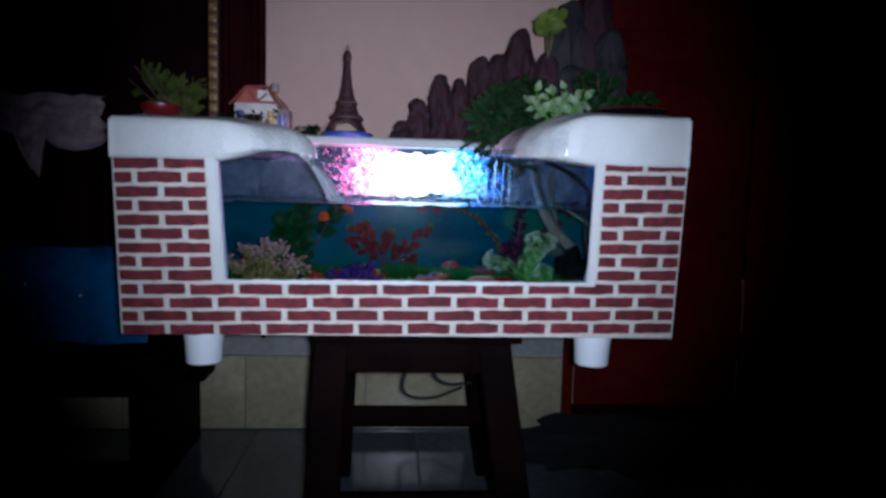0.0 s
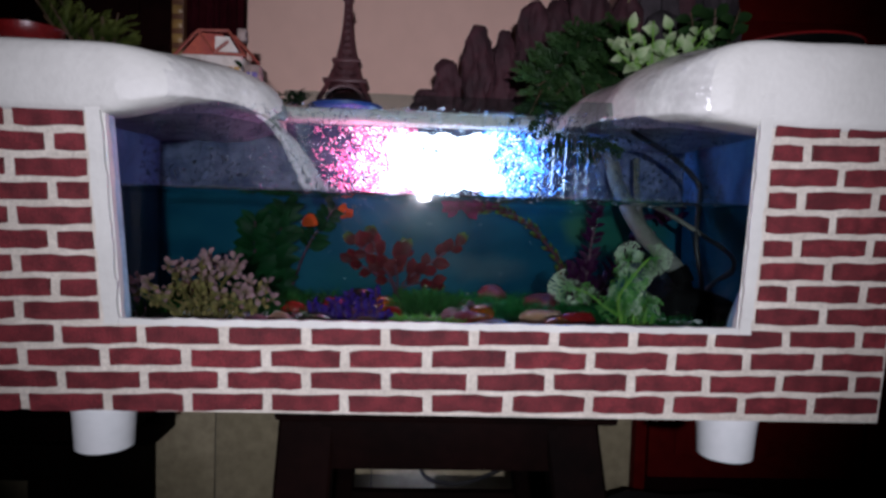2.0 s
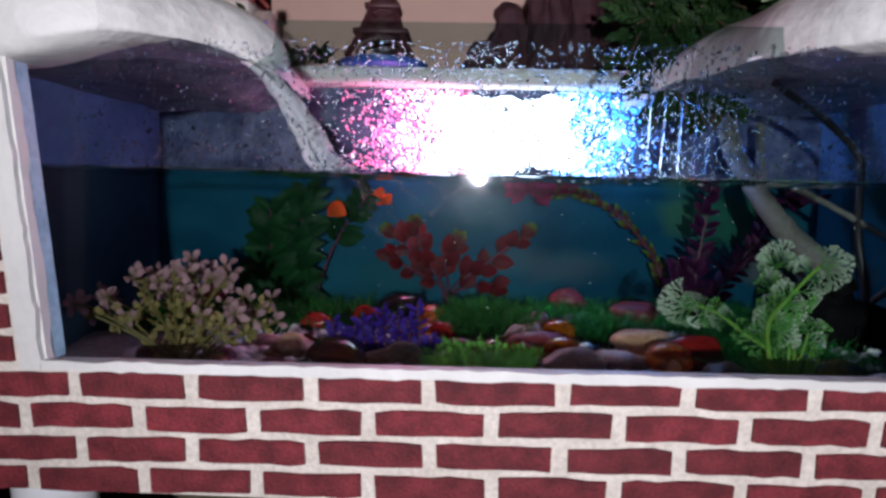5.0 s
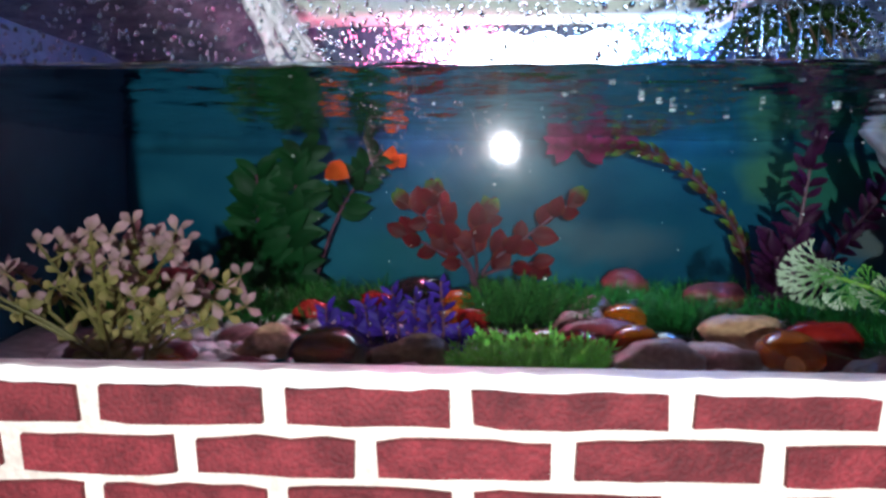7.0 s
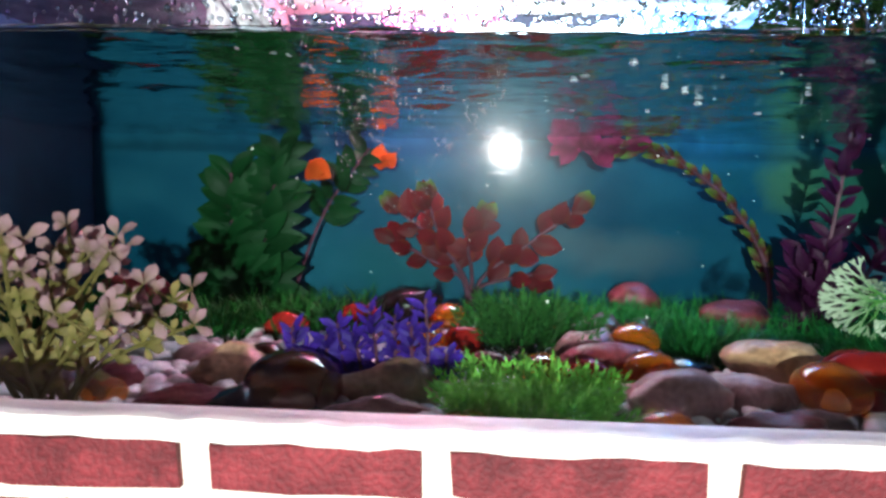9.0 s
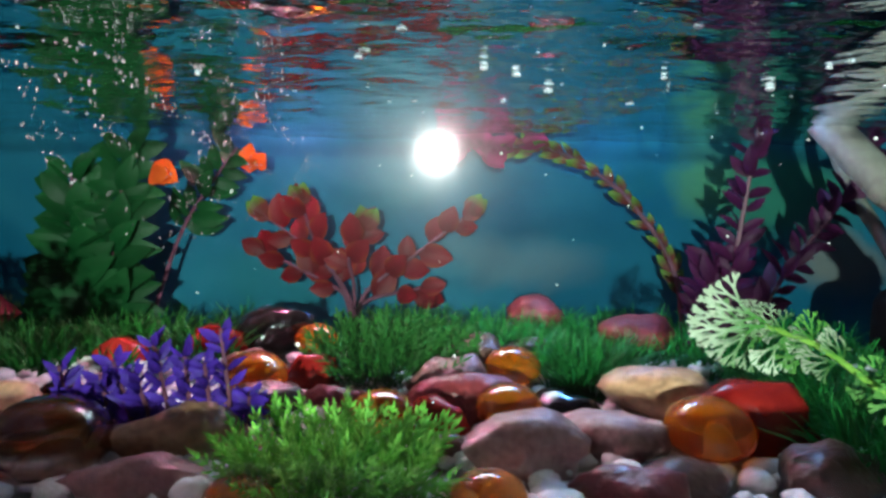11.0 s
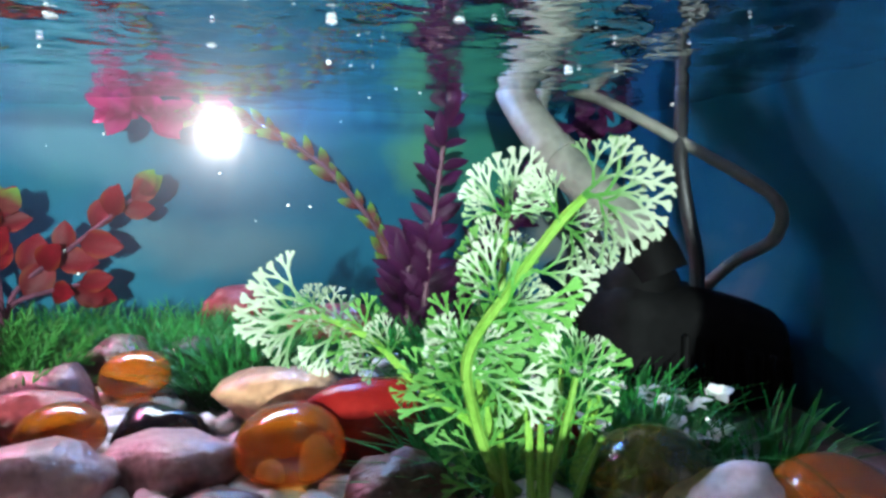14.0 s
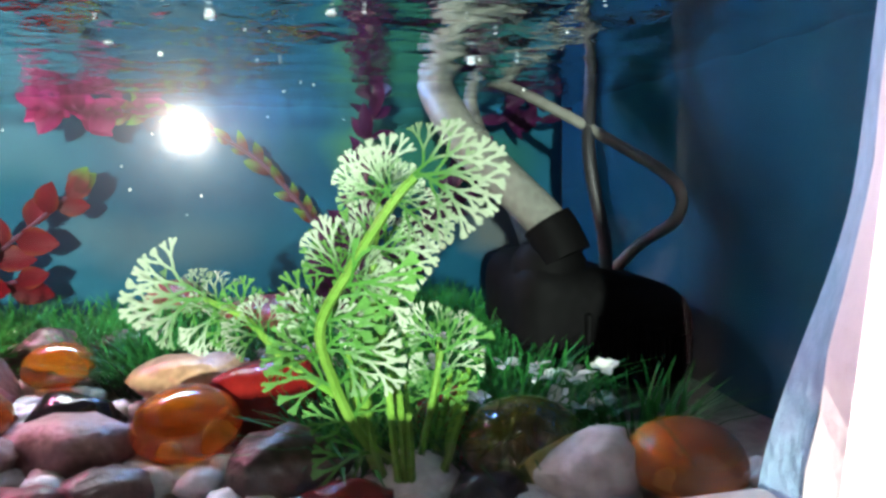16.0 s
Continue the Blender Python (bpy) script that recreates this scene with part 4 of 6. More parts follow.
    g = [[bm.verts.new((-0.387 + 0.764 * i / nx, 0.0235 + 0.375 * j / ny, WATER + 0.0022 * noise.noise(Vector((i * 0.33, j * 0.4, 3))) + 0.0008 * noise.noise(Vector((i * 1.1, j * 1.2, 8))))) for i in range(nx + 1)] for j in range(ny + 1)]
    for j in range(ny):
        for i in range(nx):
            bm.faces.new((g[j][i], g[j][i + 1], g[j + 1][i + 1], g[j + 1][i]))
    ws = part("water_surface", bm, M["water"], a, "rippled water surface")
    ws.visible_shadow = False
    bm = bmesh.new()
    add_tube(bm, [Vector((-0.300 + 0.60 * i / 120, 0.0237, WATER + 0.0006 * noise.noise(Vector((i * 0.4, 0, 2))))) for i in range(121)], 0.0010, seg=6)
    part("waterline", bm, M["drop"], a, "thin bright edge of water along the glass")
    # cups that serve as feet
    for x in (-0.318, 0.304):
        bm = ring_bm([(0.0255, -0.062), (0.0270, -0.061), (0.0290, -0.03), (0.0325, -0.003), (0.0325, 0.0)], (x, 0.09, 0.398))
        c = part("cup_foot", bm, M["cup"], a, "white tapered plastic cup used as a foot")
        part("cup_rim", ring_bm([(0.0332, -0.004), (0.0338, -0.002), (0.0332, 0.0)], (x, 0.09, 0.398)), M["cup"], c)
    # bricks of the front
    r = random.Random(11)
    meshes = {}
    def brick(x0, x1, z, slope):
        if x1 - x0 < 0.006:
            return
        w = x1 - x0
        key = (round(w, 3), r.randrange(4))
        if key not in meshes:
            q = random.Random(key[1] * 77 + int(w * 1e5))
            n = max(2, min(6, int(w / 0.011)))
            edge = [(-w / 2 + w * k / n, -0.0076) for k in range(n + 1)] + [(w / 2 - w * k / n, 0.0076) for k in range(n + 1)]
            ring = [(x * (1 - 0.004 / w if k in (0, n, n + 1, 2 * n + 1) else 1) + q.uniform(-0.0006, 0.0006), z * (0.93 if k in (0, n, n + 1, 2 * n + 1) else 1) + q.uniform(-0.0009, 0.0009)) for k, (x, z) in enumerate(edge)]
            b = bmesh.new()
            fr = [b.verts.new((x * 0.99, -0.0022, z * 0.95)) for x, z in ring]
            bk = [b.verts.new((x, 0.001, z)) for x, z in ring]
            b.faces.new(fr)
            for k in range(len(ring)):
                b.faces.new((fr[k], bk[k], bk[(k + 1) % len(ring)], fr[(k + 1) % len(ring)]))
            bmesh.ops.recalc_face_normals(b, faces=b.faces[:])
            meshes[key] = finish(b, "brick", M["brick"], False)
        piece("brick", meshes[key], a, Matrix.Translation(((x0 + x1) / 2, fy(z), z)) @ Matrix.Rotation(radians(5), 4, "X") @ Matrix.Rotation(-slope, 4, "Y"))
    even = (-0.345, -0.277, -0.211, -0.142, -0.077, -0.005, 0.066, 0.137, 0.208, 0.273, 0.338)
    odd = (-0.381, -0.314, -0.247, -0.179, -0.109, -0.042, 0.033, 0.102, 0.173, 0.241, 0.307, 0.373)
    for k in range(13):
        low, high = 0.4048 + 0.0197 * k, 0.4132 + 0.0202 * k
        slope = (high - low) / 0.685
        js = [j + r.uniform(-0.0014, 0.0014) for j in (odd if k % 2 else even)]
        spans = [(-0.409, 0.400)] if k < 4 else [(-0.409, -0.2785 - 0.04 * (low - 0.48)), (0.2765, 0.400)]
        for s0, s1 in spans:
            cut = [s0] + [j for j in js if s0 + 0.012 < j < s1 - 0.012] + [s1]
            for i, (c0, c1) in enumerate(zip(cut, cut[1:])):
                brick(c0 + (0.0021 if i else 0), c1 - (0.0021 if i < len(cut) - 2 else 0), low + slope * ((c0 + c1) / 2 + 0.345) + r.uniform(-0.0005, 0.0005), slope)
    return a


def tank_lamp():
    """A bright white field on the rear wall above the water, with glowing beads added for its pink, blue and white
    glints.
    """
    t = thing("tank_lamp", (0.015, 0.40, 0.64), "lit tank lamp, white in the middle, pink and blue glints beside", "lamp")
    part("housing", box_bm((-0.175, 0.398, 0.600), (0.205, 0.4045, 0.6965), 0.002), M["wetwall"], t, "wet grey strip")
    r = random.Random(77)
    bm = bmesh.new()
    for k in range(46):
        cx, cz = 0.018 + 0.075 * r.uniform(-1, 1), 0.646 + 0.034 * r.uniform(-1, 1)
        q = r.uniform(0.008, 0.020) * (1.25 - 7 * abs(cx - 0.018))
        add_blob(bm, (cx, 0.399, cz), (1.35 * q, 0.004 + 0.3 * q, q), k, 0.3, 2, 2.5)
    for cx, wx in ((-0.030, 0.022), (-0.010, 0.028), (0.018, 0.034), (0.046, 0.028), (0.064, 0.022)):
        add_blob(bm, (cx, 0.3985, 0.650), (wx, 0.006, 0.040 - 0.2 * abs(cx - 0.018)), cx * 90, 0.12, 3, 2.0)
    part("white_field", bm, glow_mat("white_light", (1.0, 0.95, 1.0), LED_WHITE), t, "glowing white field")
    # glowing beads imitate lamp light sparkling in the droplets on the glass
    def beads(name, label, material, count, x0, sx, slant):
        verts, faces = [], []
        ico = [(0, 0, 1), (0.9, 0, 0), (0, 0.8, 0), (-0.9, 0, 0), (0, -0.8, 0), (0, 0, -1)]
        tri = [(0, 1, 2), (0, 2, 3), (0, 3, 4), (0, 4, 1), (5, 2, 1), (5, 3, 2), (5, 4, 3), (5, 1, 4)]
        for _ in range(count):
            x, z = x0 + sx * abs(r.gauss(0, 1)), 0.601 + 0.094 * r.random() ** 1.15
            if not -0.172 < x < 0.202:
                continue
            w, h, a, b = r.uniform(0.0005, 0.0013), r.uniform(0.0007, 0.0028), slant + r.uniform(-0.45, 0.45), len(verts)
            for px, py, pz in ico:
                u, v = px * w, pz * h
                verts.append((x + u * math.cos(a) + v * math.sin(a), 0.3972 + py * 0.0008, z + v * math.cos(a) - u * math.sin(a)))
            faces += [[b + k for k in f] for f in tri]
        me = bpy.data.meshes.new(name)
        me.from_pydata(verts, [], faces)
        me.materials.append(material)
        tagged(place(new(name, me), t), label, "", "", "stuff")
    beads("pink_diodes", "many tiny glowing beads for pink glints", glow_mat("pink_light", (1.0, 0.16, 0.34), GLINT_PINK), 1700, -0.020, -0.060, -0.45)
    beads("blue_diodes", "many tiny glowing beads for blue glints", glow_mat("blue_light", (0.08, 0.32, 1.0), GLINT_BLUE), 1500, 0.075, 0.050, 0.3)
    beads("white_diodes", "many tiny glowing beads for white glints", glow_mat("white_bead_light", (1.0, 0.82, 0.92), LED_WHITE), 800, -0.035, -0.036, -0.4)
    beads("white_diodes", "many tiny glowing beads for white glints", glow_mat("cold_bead_light", (0.8, 0.92, 1.0), LED_WHITE), 600, 0.080, 0.034, 0.3)


def coloured_light(name, at, color, watts):
    data = bpy.data.lights.new(name, "POINT")
    data.energy, data.color, data.shadow_soft_size = watts, color, 0.005
    ob = new(name, data)
    ob.location = at
    tagged(ob, name.replace("_", " ") + " of the tank lamp", "lamp")


def droplets():
    r = random.Random(5)
    proto = bmesh.new()
    bmesh.ops.create_icosphere(proto, subdivisions=1, radius=1)
    vs = [v.co.copy() for v in proto.verts]
    fs = [[v.index for v in f.verts] for f in proto.faces]
    proto.free()
    verts, faces = [], []
    for _ in range(4800):
        x, z = (r.gauss(0.02, 0.09) if r.random() < 0.45 else r.uniform(-0.258, 0.258)), 0.592 + 0.074 * r.random() ** 1.25
        if not -0.258 < x < 0.258:
            continue
        s = r.uniform(0.0004, 0.0010) * (1.35 if r.random() < 0.1 else 1)
        b = len(verts)
        for v in vs:
            verts.append((x + v.x * s * r.uniform(0.85, 1.15), 0.0232 + max(-0.1, v.y) * s * 0.7, z + v.z * s * 1.15))
        faces += [[b + i for i in f] for f in fs]
    me = bpy.data.meshes.new("water_droplets")
    me.from_pydata(verts, [], faces)
    me.polygons.foreach_set("use_smooth", [True] * len(me.polygons))
    me.materials.append(M["drop"])
    tagged(new("water_droplets", me), "clear water droplets splashed on the glass", "droplets", kind="stuff")


def streams():
    s = thing("water_stream", (-0.12, 0.06, 0.62), "clear stream of water pouring from the spout", "water")
    r = random.Random(2)
    for i in range(6):
        dx, dy = r.uniform(-0.006, 0.006), r.uniform(-0.007, 0.007)
        pts = [(-0.180, 0.066 + dy, 0.6685), (-0.160 + 0.3 * dx, 0.064 + dy, 0.6585), (-0.146 + 0.6 * dx, 0.062 + dy, 0.644), (-0.128 + dx, 0.060 + dy, 0.620), (-0.115 + dx * 1.3, 0.058 + dy * 1.2, 0.598), (-0.107 + dx * 1.6, 0.057 + dy * 1.4, 0.5935)]
        bm = tube_bm(pts, 0.0024, 0.0032, 7, 8)
        for v in bm.verts:
            v.co += 0.0018 * noise.noise_vector(v.co * 150 + Vector((i, 0, 0)))
        part("strand", bm, M["foamwater"], s)
    for i in range(5):
        x = 0.118 + 0.014 * i + r.uniform(-0.004, 0.004)
        pts = [(x + 0.006, 0.17 + 0.01 * i, 0.690), (x, 0.16 + 0.01 * i, 0.66), (x - 0.003, 0.155 + 0.01 * i, 0.592)]
        bm = tube_bm(pts, 0.0013, 0.0009, 6, 8)
        for v in bm.verts:
            v.co += 0.0010 * noise.noise_vector(v.co * 140 + Vector((i, 3, 0)))
        part("strand", bm, M["drop"], s)
    # air bubbles carried down by the stream
    bm = bmesh.new()
    for i in range(420):
        lane, f = i % 5, r.random() ** 1.2
        x = -0.096 + 0.016 * lane + (0.030 - 0.006 * lane) * f + 0.006 * math.sin(9 * f + 2 * lane) + r.gauss(0, 0.0025)
        y = 0.062 + 0.012 * lane + 0.05 * f + r.gauss(0, 0.004)
        s1 = r.uniform(0.00012, 0.00036) * (1.3 - 0.5 * f)
        add_blob(bm, (x, y, WATER - 0.003 - (0.066 - 0.007 * lane) * f), (s1 * 1.1, s1, s1 * r.uniform(0.8, 2.6)), i, 0.1, 1)
    m, n, l, b = nodes_of("bubble")
    b.inputs["Base Color"].default_value = (0.8, 0.62, 0.66, 1)
    b.inputs["Roughness"].default_value, b.inputs["Transmission Weight"].default_value, b.inputs["IOR"].default_value = 0.05, 0.75, 1.2
    tagged(solo("air_bubbles", bm, m, "small air bubbles under the pouring stream", "bubbles", kind="stuff"))


def specks():
    """Bubbles that float under the surface, and small things adrift in the water."""
    r = random.Random(14)
    bm = bmesh.new()
    for i in range(64):
        s1 = 0.0004 + 0.0012 * r.random() ** 2
        add_blob(bm, (r.uniform(-0.10, 0.29), r.uniform(0.04, 0.24), WATER - 0.35 * s1), (s1 * 1.3, s1 * 1.3, s1 * 0.6), i, 0.05, 2)
    m, n, l, b = nodes_of("floating_bubble")
    b.inputs["Base Color"].default_value = (0.85, 0.88, 0.9, 1)
    b.inputs["Roughness"].default_value, b.inputs["Transmission Weight"].default_value, b.inputs["IOR"].default_value = 0.08, 0.5, 1.25
    solo("floating_bubbles", bm, m, "clear bubbles floating on the water surface", "bubbles", kind="stuff")
    bm = bmesh.new()
    for i in range(40):
        s1 = r.uniform(0.0003, 0.0006)
        add_blob(bm, (r.uniform(-0.22, 0.27), r.uniform(0.06, 0.34), r.uniform(0.47, 0.585)), (s1, s1, s1), i, 0.2, 2)
    solo("drifting_specks", bm, M["whitepetal"], "tiny white specks adrift in the water", "specks", kind="stuff")


room()
wardrobe()
dark_doorway()
stool()
bench()
aquarium()
tank_lamp()
coloured_light("pink_bulb", (-0.100, 0.375, 0.640), (1.0, 0.22, 0.42), 0.62)
coloured_light("blue_bulb", (0.150, 0.385, 0.650), (0.22, 0.45, 1.0), 0.36)
droplets()
streams()
specks()


# ---- inside the water ----
BED = 0.436


def bed():
    bm = bmesh.new()
    nx, ny = 60, 30
    g = [[bm.verts.new((-0.387 + 0.764 * i / nx, 0.024 + 0.374 * j / ny, BED - 0.004 + 0.005 * noise.noise(Vector((i * 0.3, j * 0.3, 0))))) for i in range(nx + 1)] for j in range(ny + 1)]
    for j in range(ny):
        for i in range(nx):
            bm.faces.new((g[j][i], g[j][i + 1], g[j + 1][i + 1], g[j + 1][i]))
    bmesh.ops.solidify(bm, geom=bm.faces[:], thickness=-0.018)
    solo("sand_bed", bm, M["bed"], "pale grey sand bed on the tank floor", "sand", kind="stuff")
    r = random.Random(21)
    proto = bmesh.new()
    bmesh.ops.create_icosphere(proto, subdivisions=2, radius=1)
    vs, fs = [v.co.copy() for v in proto.verts], [[v.index for v in f.verts] for f in proto.faces]
    proto.free()
    verts, faces = [], []
    for _ in range(1500):
        x, y = r.uniform(-0.30, 0.34), 0.03 + 0.27 * r.random() ** 1.5
        if x > 0.205 and y > 0.115:
            continue
        s = r.uniform(0.003, 0.0068)
        sx, sy, sz, o = s * r.uniform(0.8, 1.5), s * r.uniform(0.8, 1.3), s * r.uniform(0.5, 0.8), Vector((r.random() * 50, 0, 0))
        b, a = len(verts), r.random() * 6.3
        for v in vs:
            k = 1 + 0.30 * noise.noise(v * 1.5 + o)
            px, py = v.x * sx * k, v.y * sy * k
            verts.append((x + px * math.cos(a) - py * math.sin(a), y + px * math.sin(a) + py * math.cos(a), BED + 0.003 + 0.45 * sz + v.z * sz * k))
        faces += [[b + i for i in f] for f in fs]
    me = bpy.data.meshes.new("white_gravel")
    me.from_pydata(verts, [], faces)
    me.polygons.foreach_set("use_smooth", [True] * len(me.polygons))
    me.materials.append(M["gravel"])
    tagged(new("white_gravel", me), "loose white gravel on the tank floor", "gravel", kind="stuff")


WORDS = {"pinkstone": "smooth pinkish-grey river stone", "tanstone": "smooth tan banded river stone", "redstone": "polished bright red stone",
         "maroon": "polished maroon stone", "mauvestone": "smooth dull mauve river stone", "brownstone": "smooth dark brown river stone", "blackstone": "glossy black pebble", "palestone": "pale rough pebble"}


def stone(x, y, rx, ry, rz, kind, turn=0.0, lift=0.0):
    bm = bmesh.new()
    s = (x * 71.3 + y * 37.7) % 19
    add_blob(bm, (0, 0, 0), (rx * 0.96, ry * 0.96, rz * 1.0), s, 0.36, 3, 1.3, radians(turn))
    q = random.Random(int(s * 1000))
    for _ in range(6):
        d = Vector((q.gauss(0, 1), q.gauss(0, 1), q.gauss(0, 1.2))).normalized()
        reach = max(v.co.dot(d) for v in bm.verts)
        h = reach * q.uniform(0.70, 0.86)
        for v in bm.verts:
            over = v.co.dot(d) - h
            if over > 0:
                v.co -= d * over * 0.85
    ob = solo("river_stone" if "stone" in kind else "polished_stone", bm, M[kind], WORDS[kind] + (" lying on the gravel" if lift < 0.004 else " lying on other stones"), "stone", "stones on the tank floor")
    ob.location = (x, y, BED + rz * 0.55 + lift)


def gem(x, y, r, kind="amber", lift=0.0, tilt=0.0):
    bm = bmesh.new()
    bmesh.ops.create_uvsphere(bm, u_segments=28, v_segments=18, radius=1)
    for v in bm.verts:
        v.co = Vector((v.co.x * r, v.co.y * r * 0.92, v.co.z * r * (0.72 if v.co.z > 0 else 0.5)))
    words = {"amber": "round amber glass gem", "darkgem": "round olive glass gem", "blackgem": "round brown-black glass gem"}[kind]
    ob = solo("glass_gem", bm, M[kind], words + " among the stones", "glass gem", "glass gems on the tank floor")
    ob.matrix_basis = pose(x, y, BED + r * 0.55 + lift, tilt, 0, 0)


def stones():
    for row in (
        # right of the middle, front to back
        (0.195, 0.103, 0.015, 0.011, 0.009, "redstone", 0, 0), (0.234, 0.095, 0.015, 0.011, 0.009, "blackstone", 0, 0),
        (0.264, 0.097, 0.018, 0.012, 0.013, "palestone", -10, 0.004), (0.098, 0.114, 0.025, 0.013, 0.010, "maroon", -14, 0),
        (0.176, 0.127, 0.024, 0.016, 0.013, "brownstone", 14, 0), (0.229, 0.142, 0.012, 0.011, 0.018, "redstone", 0, 0),
        (0.063, 0.143, 0.028, 0.020, 0.016, "pinkstone", 15, 0.002), (0.101, 0.161, 0.030, 0.018, 0.012, "pinkstone", -12, 0.001),
        (0.168, 0.176, 0.027, 0.019, 0.018, "redstone", -8, 0.003), (0.138, 0.208, 0.032, 0.021, 0.017, "tanstone", -12, 0.002),
        (0.087, 0.201, 0.020, 0.013, 0.011, "blackstone", 0, 0), (0.041, 0.198, 0.032, 0.017, 0.014, "maroon", 10, 0.002),
        (0.026, 0.172, 0.018, 0.013, 0.014, "redstone", -30, 0.001), (0.036, 0.233, 0.027, 0.015, 0.014, "mauvestone", 10, 0.003),
        (0.047, 0.284, 0.026, 0.019, 0.017, "brownstone", 0, 0), (0.082, 0.300, 0.024, 0.017, 0.014, "brownstone", 10, 0),
        (0.158, 0.326, 0.029, 0.018, 0.013, "maroon", 0, 0.011), (0.094, 0.380, 0.024, 0.017, 0.016, "maroon", 0, 0.012),
        (0.028, 0.150, 0.016, 0.011, 0.009, "brownstone", 20, 0), (0.120, 0.128, 0.017, 0.012, 0.009, "brownstone", -18, 0),
        # left of the middle
        (-0.053, 0.102, 0.008, 0.007, 0.007, "palestone", 0, 0.003), (-0.075, 0.111, 0.027, 0.013, 0.011, "mauvestone", 8, 0),
        (-0.074, 0.146, 0.037, 0.017, 0.014, "tanstone", 16, 0.001), (-0.056, 0.194, 0.022, 0.014, 0.012, "brownstone", 10, 0.002),
        (-0.044, 0.240, 0.016, 0.013, 0.014, "redstone", 0, 0.002), (-0.084, 0.262, 0.020, 0.015, 0.013, "mauvestone", 0, 0),
        (-0.090, 0.337, 0.030, 0.021, 0.019, "blackstone", 10, 0.004), (-0.126, 0.308, 0.024, 0.017, 0.015, "redstone", 0, 0),
        (-0.170, 0.277, 0.016, 0.012, 0.013, "redstone", 0, 0.002), (-0.143, 0.106, 0.020, 0.014, 0.012, "blackstone", 0, 0),
        (-0.167, 0.108, 0.024, 0.015, 0.013, "maroon", 0, 0), (-0.165, 0.170, 0.023, 0.015, 0.015, "tanstone", 25, 0),
        (-0.136, 0.172, 0.011, 0.009, 0.008, "palestone", 0, 0), (-0.106, 0.136, 0.010, 0.009, 0.009, "palestone", 0, 0),
        (-0.222, 0.150, 0.020, 0.014, 0.010, "maroon", 0, 0), (-0.262, 0.150, 0.030, 0.020, 0.012, "brownstone", 0, 0),
        (-0.200, 0.205, 0.016, 0.012, 0.010, "pinkstone", 0, 0), (-0.316, 0.352, 0.034, 0.021, 0.016, "maroon", 0, 0.010),
        (0.004, 0.200, 0.018, 0.012, 0.009, "blackstone", 0, 0), (-0.026, 0.205, 0.018, 0.013, 0.010, "maroon", 0, 0),
    ):
        stone(*row)
    for row in ((0.067, 0.250, 0.0160, "amber", 0.006, 14), (0.060, 0.181, 0.0155, "amber", 0.005, 16), (0.141, 0.156, 0.0190, "amber", 0.004, 14),
                (0.002, 0.177, 0.0150, "amber", 0.003, 10), (-0.070, 0.219, 0.0180, "amber", 0.005, 14), (-0.057, 0.311, 0.0150, "amber", 0.006, 10),
                (-0.037, 0.099, 0.0125, "amber", 0.0, 6), (0.047, 0.102, 0.0135, "amber", 0.001, 8), (0.295, 0.091, 0.0185, "amber", 0.003, 6),
                (0.252, 0.115, 0.0210, "darkgem", 0.002, 6), (-0.121, 0.129, 0.0245, "blackgem", 0.0, 8), (-0.158, 0.197, 0.0110, "blackgem", 0.004, 8),
                (0.029, 0.288, 0.0130, "amber", 0.003, 10), (-0.214, 0.126, 0.0120, "amber", 0.0, 6), (0.264, 0.062, 0.0120, "amber", 0.0, 6)):
        gem(*row)


def blades(name, label, material, spots, count, height, width, seed, spread, lean=0.5, base=BED, kind="stuff"):
    """Thin bent blades in one mesh round the given spots."""
    r = random.Random(seed)
    verts, faces = [], []
    for _ in range(count):
        cx, cy = r.choice(spots)
        a, d = r.random() * 6.283, spread * math.sqrt(r.random())
        x, y = cx + d * math.cos(a), cy + d * math.sin(a) * 0.8
        h = height * r.uniform(0.55, 1.15)
        out = a + r.gauss(0, 0.7)
        l = lean * r.uniform(0.2, 1.3) * (0.3 + d / spread)
        w = width * r.uniform(0.7, 1.3)
        sx, sy = -math.sin(out + r.uniform(-1, 1)) * w, math.cos(out) * w
        b = len(verts)
        for k in range(4):
            t = k / 3
            px, py, pz = x + math.cos(out) * l * h * t * t, y + math.sin(out) * l * h * t * t, base + h * (t - 0.25 * l * t * t)
            q = 1 - 0.85 * t
            verts += [(px - sx * q, py - sy * q, pz), (px + sx * q, py + sy * q, pz)]
        faces += [(b + 2 * k, b + 2 * k + 1, b + 2 * k + 3, b + 2 * k + 2) for k in range(3)]
    me = bpy.data.meshes.new(name)
    me.from_pydata(verts, [], faces)
    me.materials.append(material)
    return tagged(new(name, me), label, "grass", kind=kind)


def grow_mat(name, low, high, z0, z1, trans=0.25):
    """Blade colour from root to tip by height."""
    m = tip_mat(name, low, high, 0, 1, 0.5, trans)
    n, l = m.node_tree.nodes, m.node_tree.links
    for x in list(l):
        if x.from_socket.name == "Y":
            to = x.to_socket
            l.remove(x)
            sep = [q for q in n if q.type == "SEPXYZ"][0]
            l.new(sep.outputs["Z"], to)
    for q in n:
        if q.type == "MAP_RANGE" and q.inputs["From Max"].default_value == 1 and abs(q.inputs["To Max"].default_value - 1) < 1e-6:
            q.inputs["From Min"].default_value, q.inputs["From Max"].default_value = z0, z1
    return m


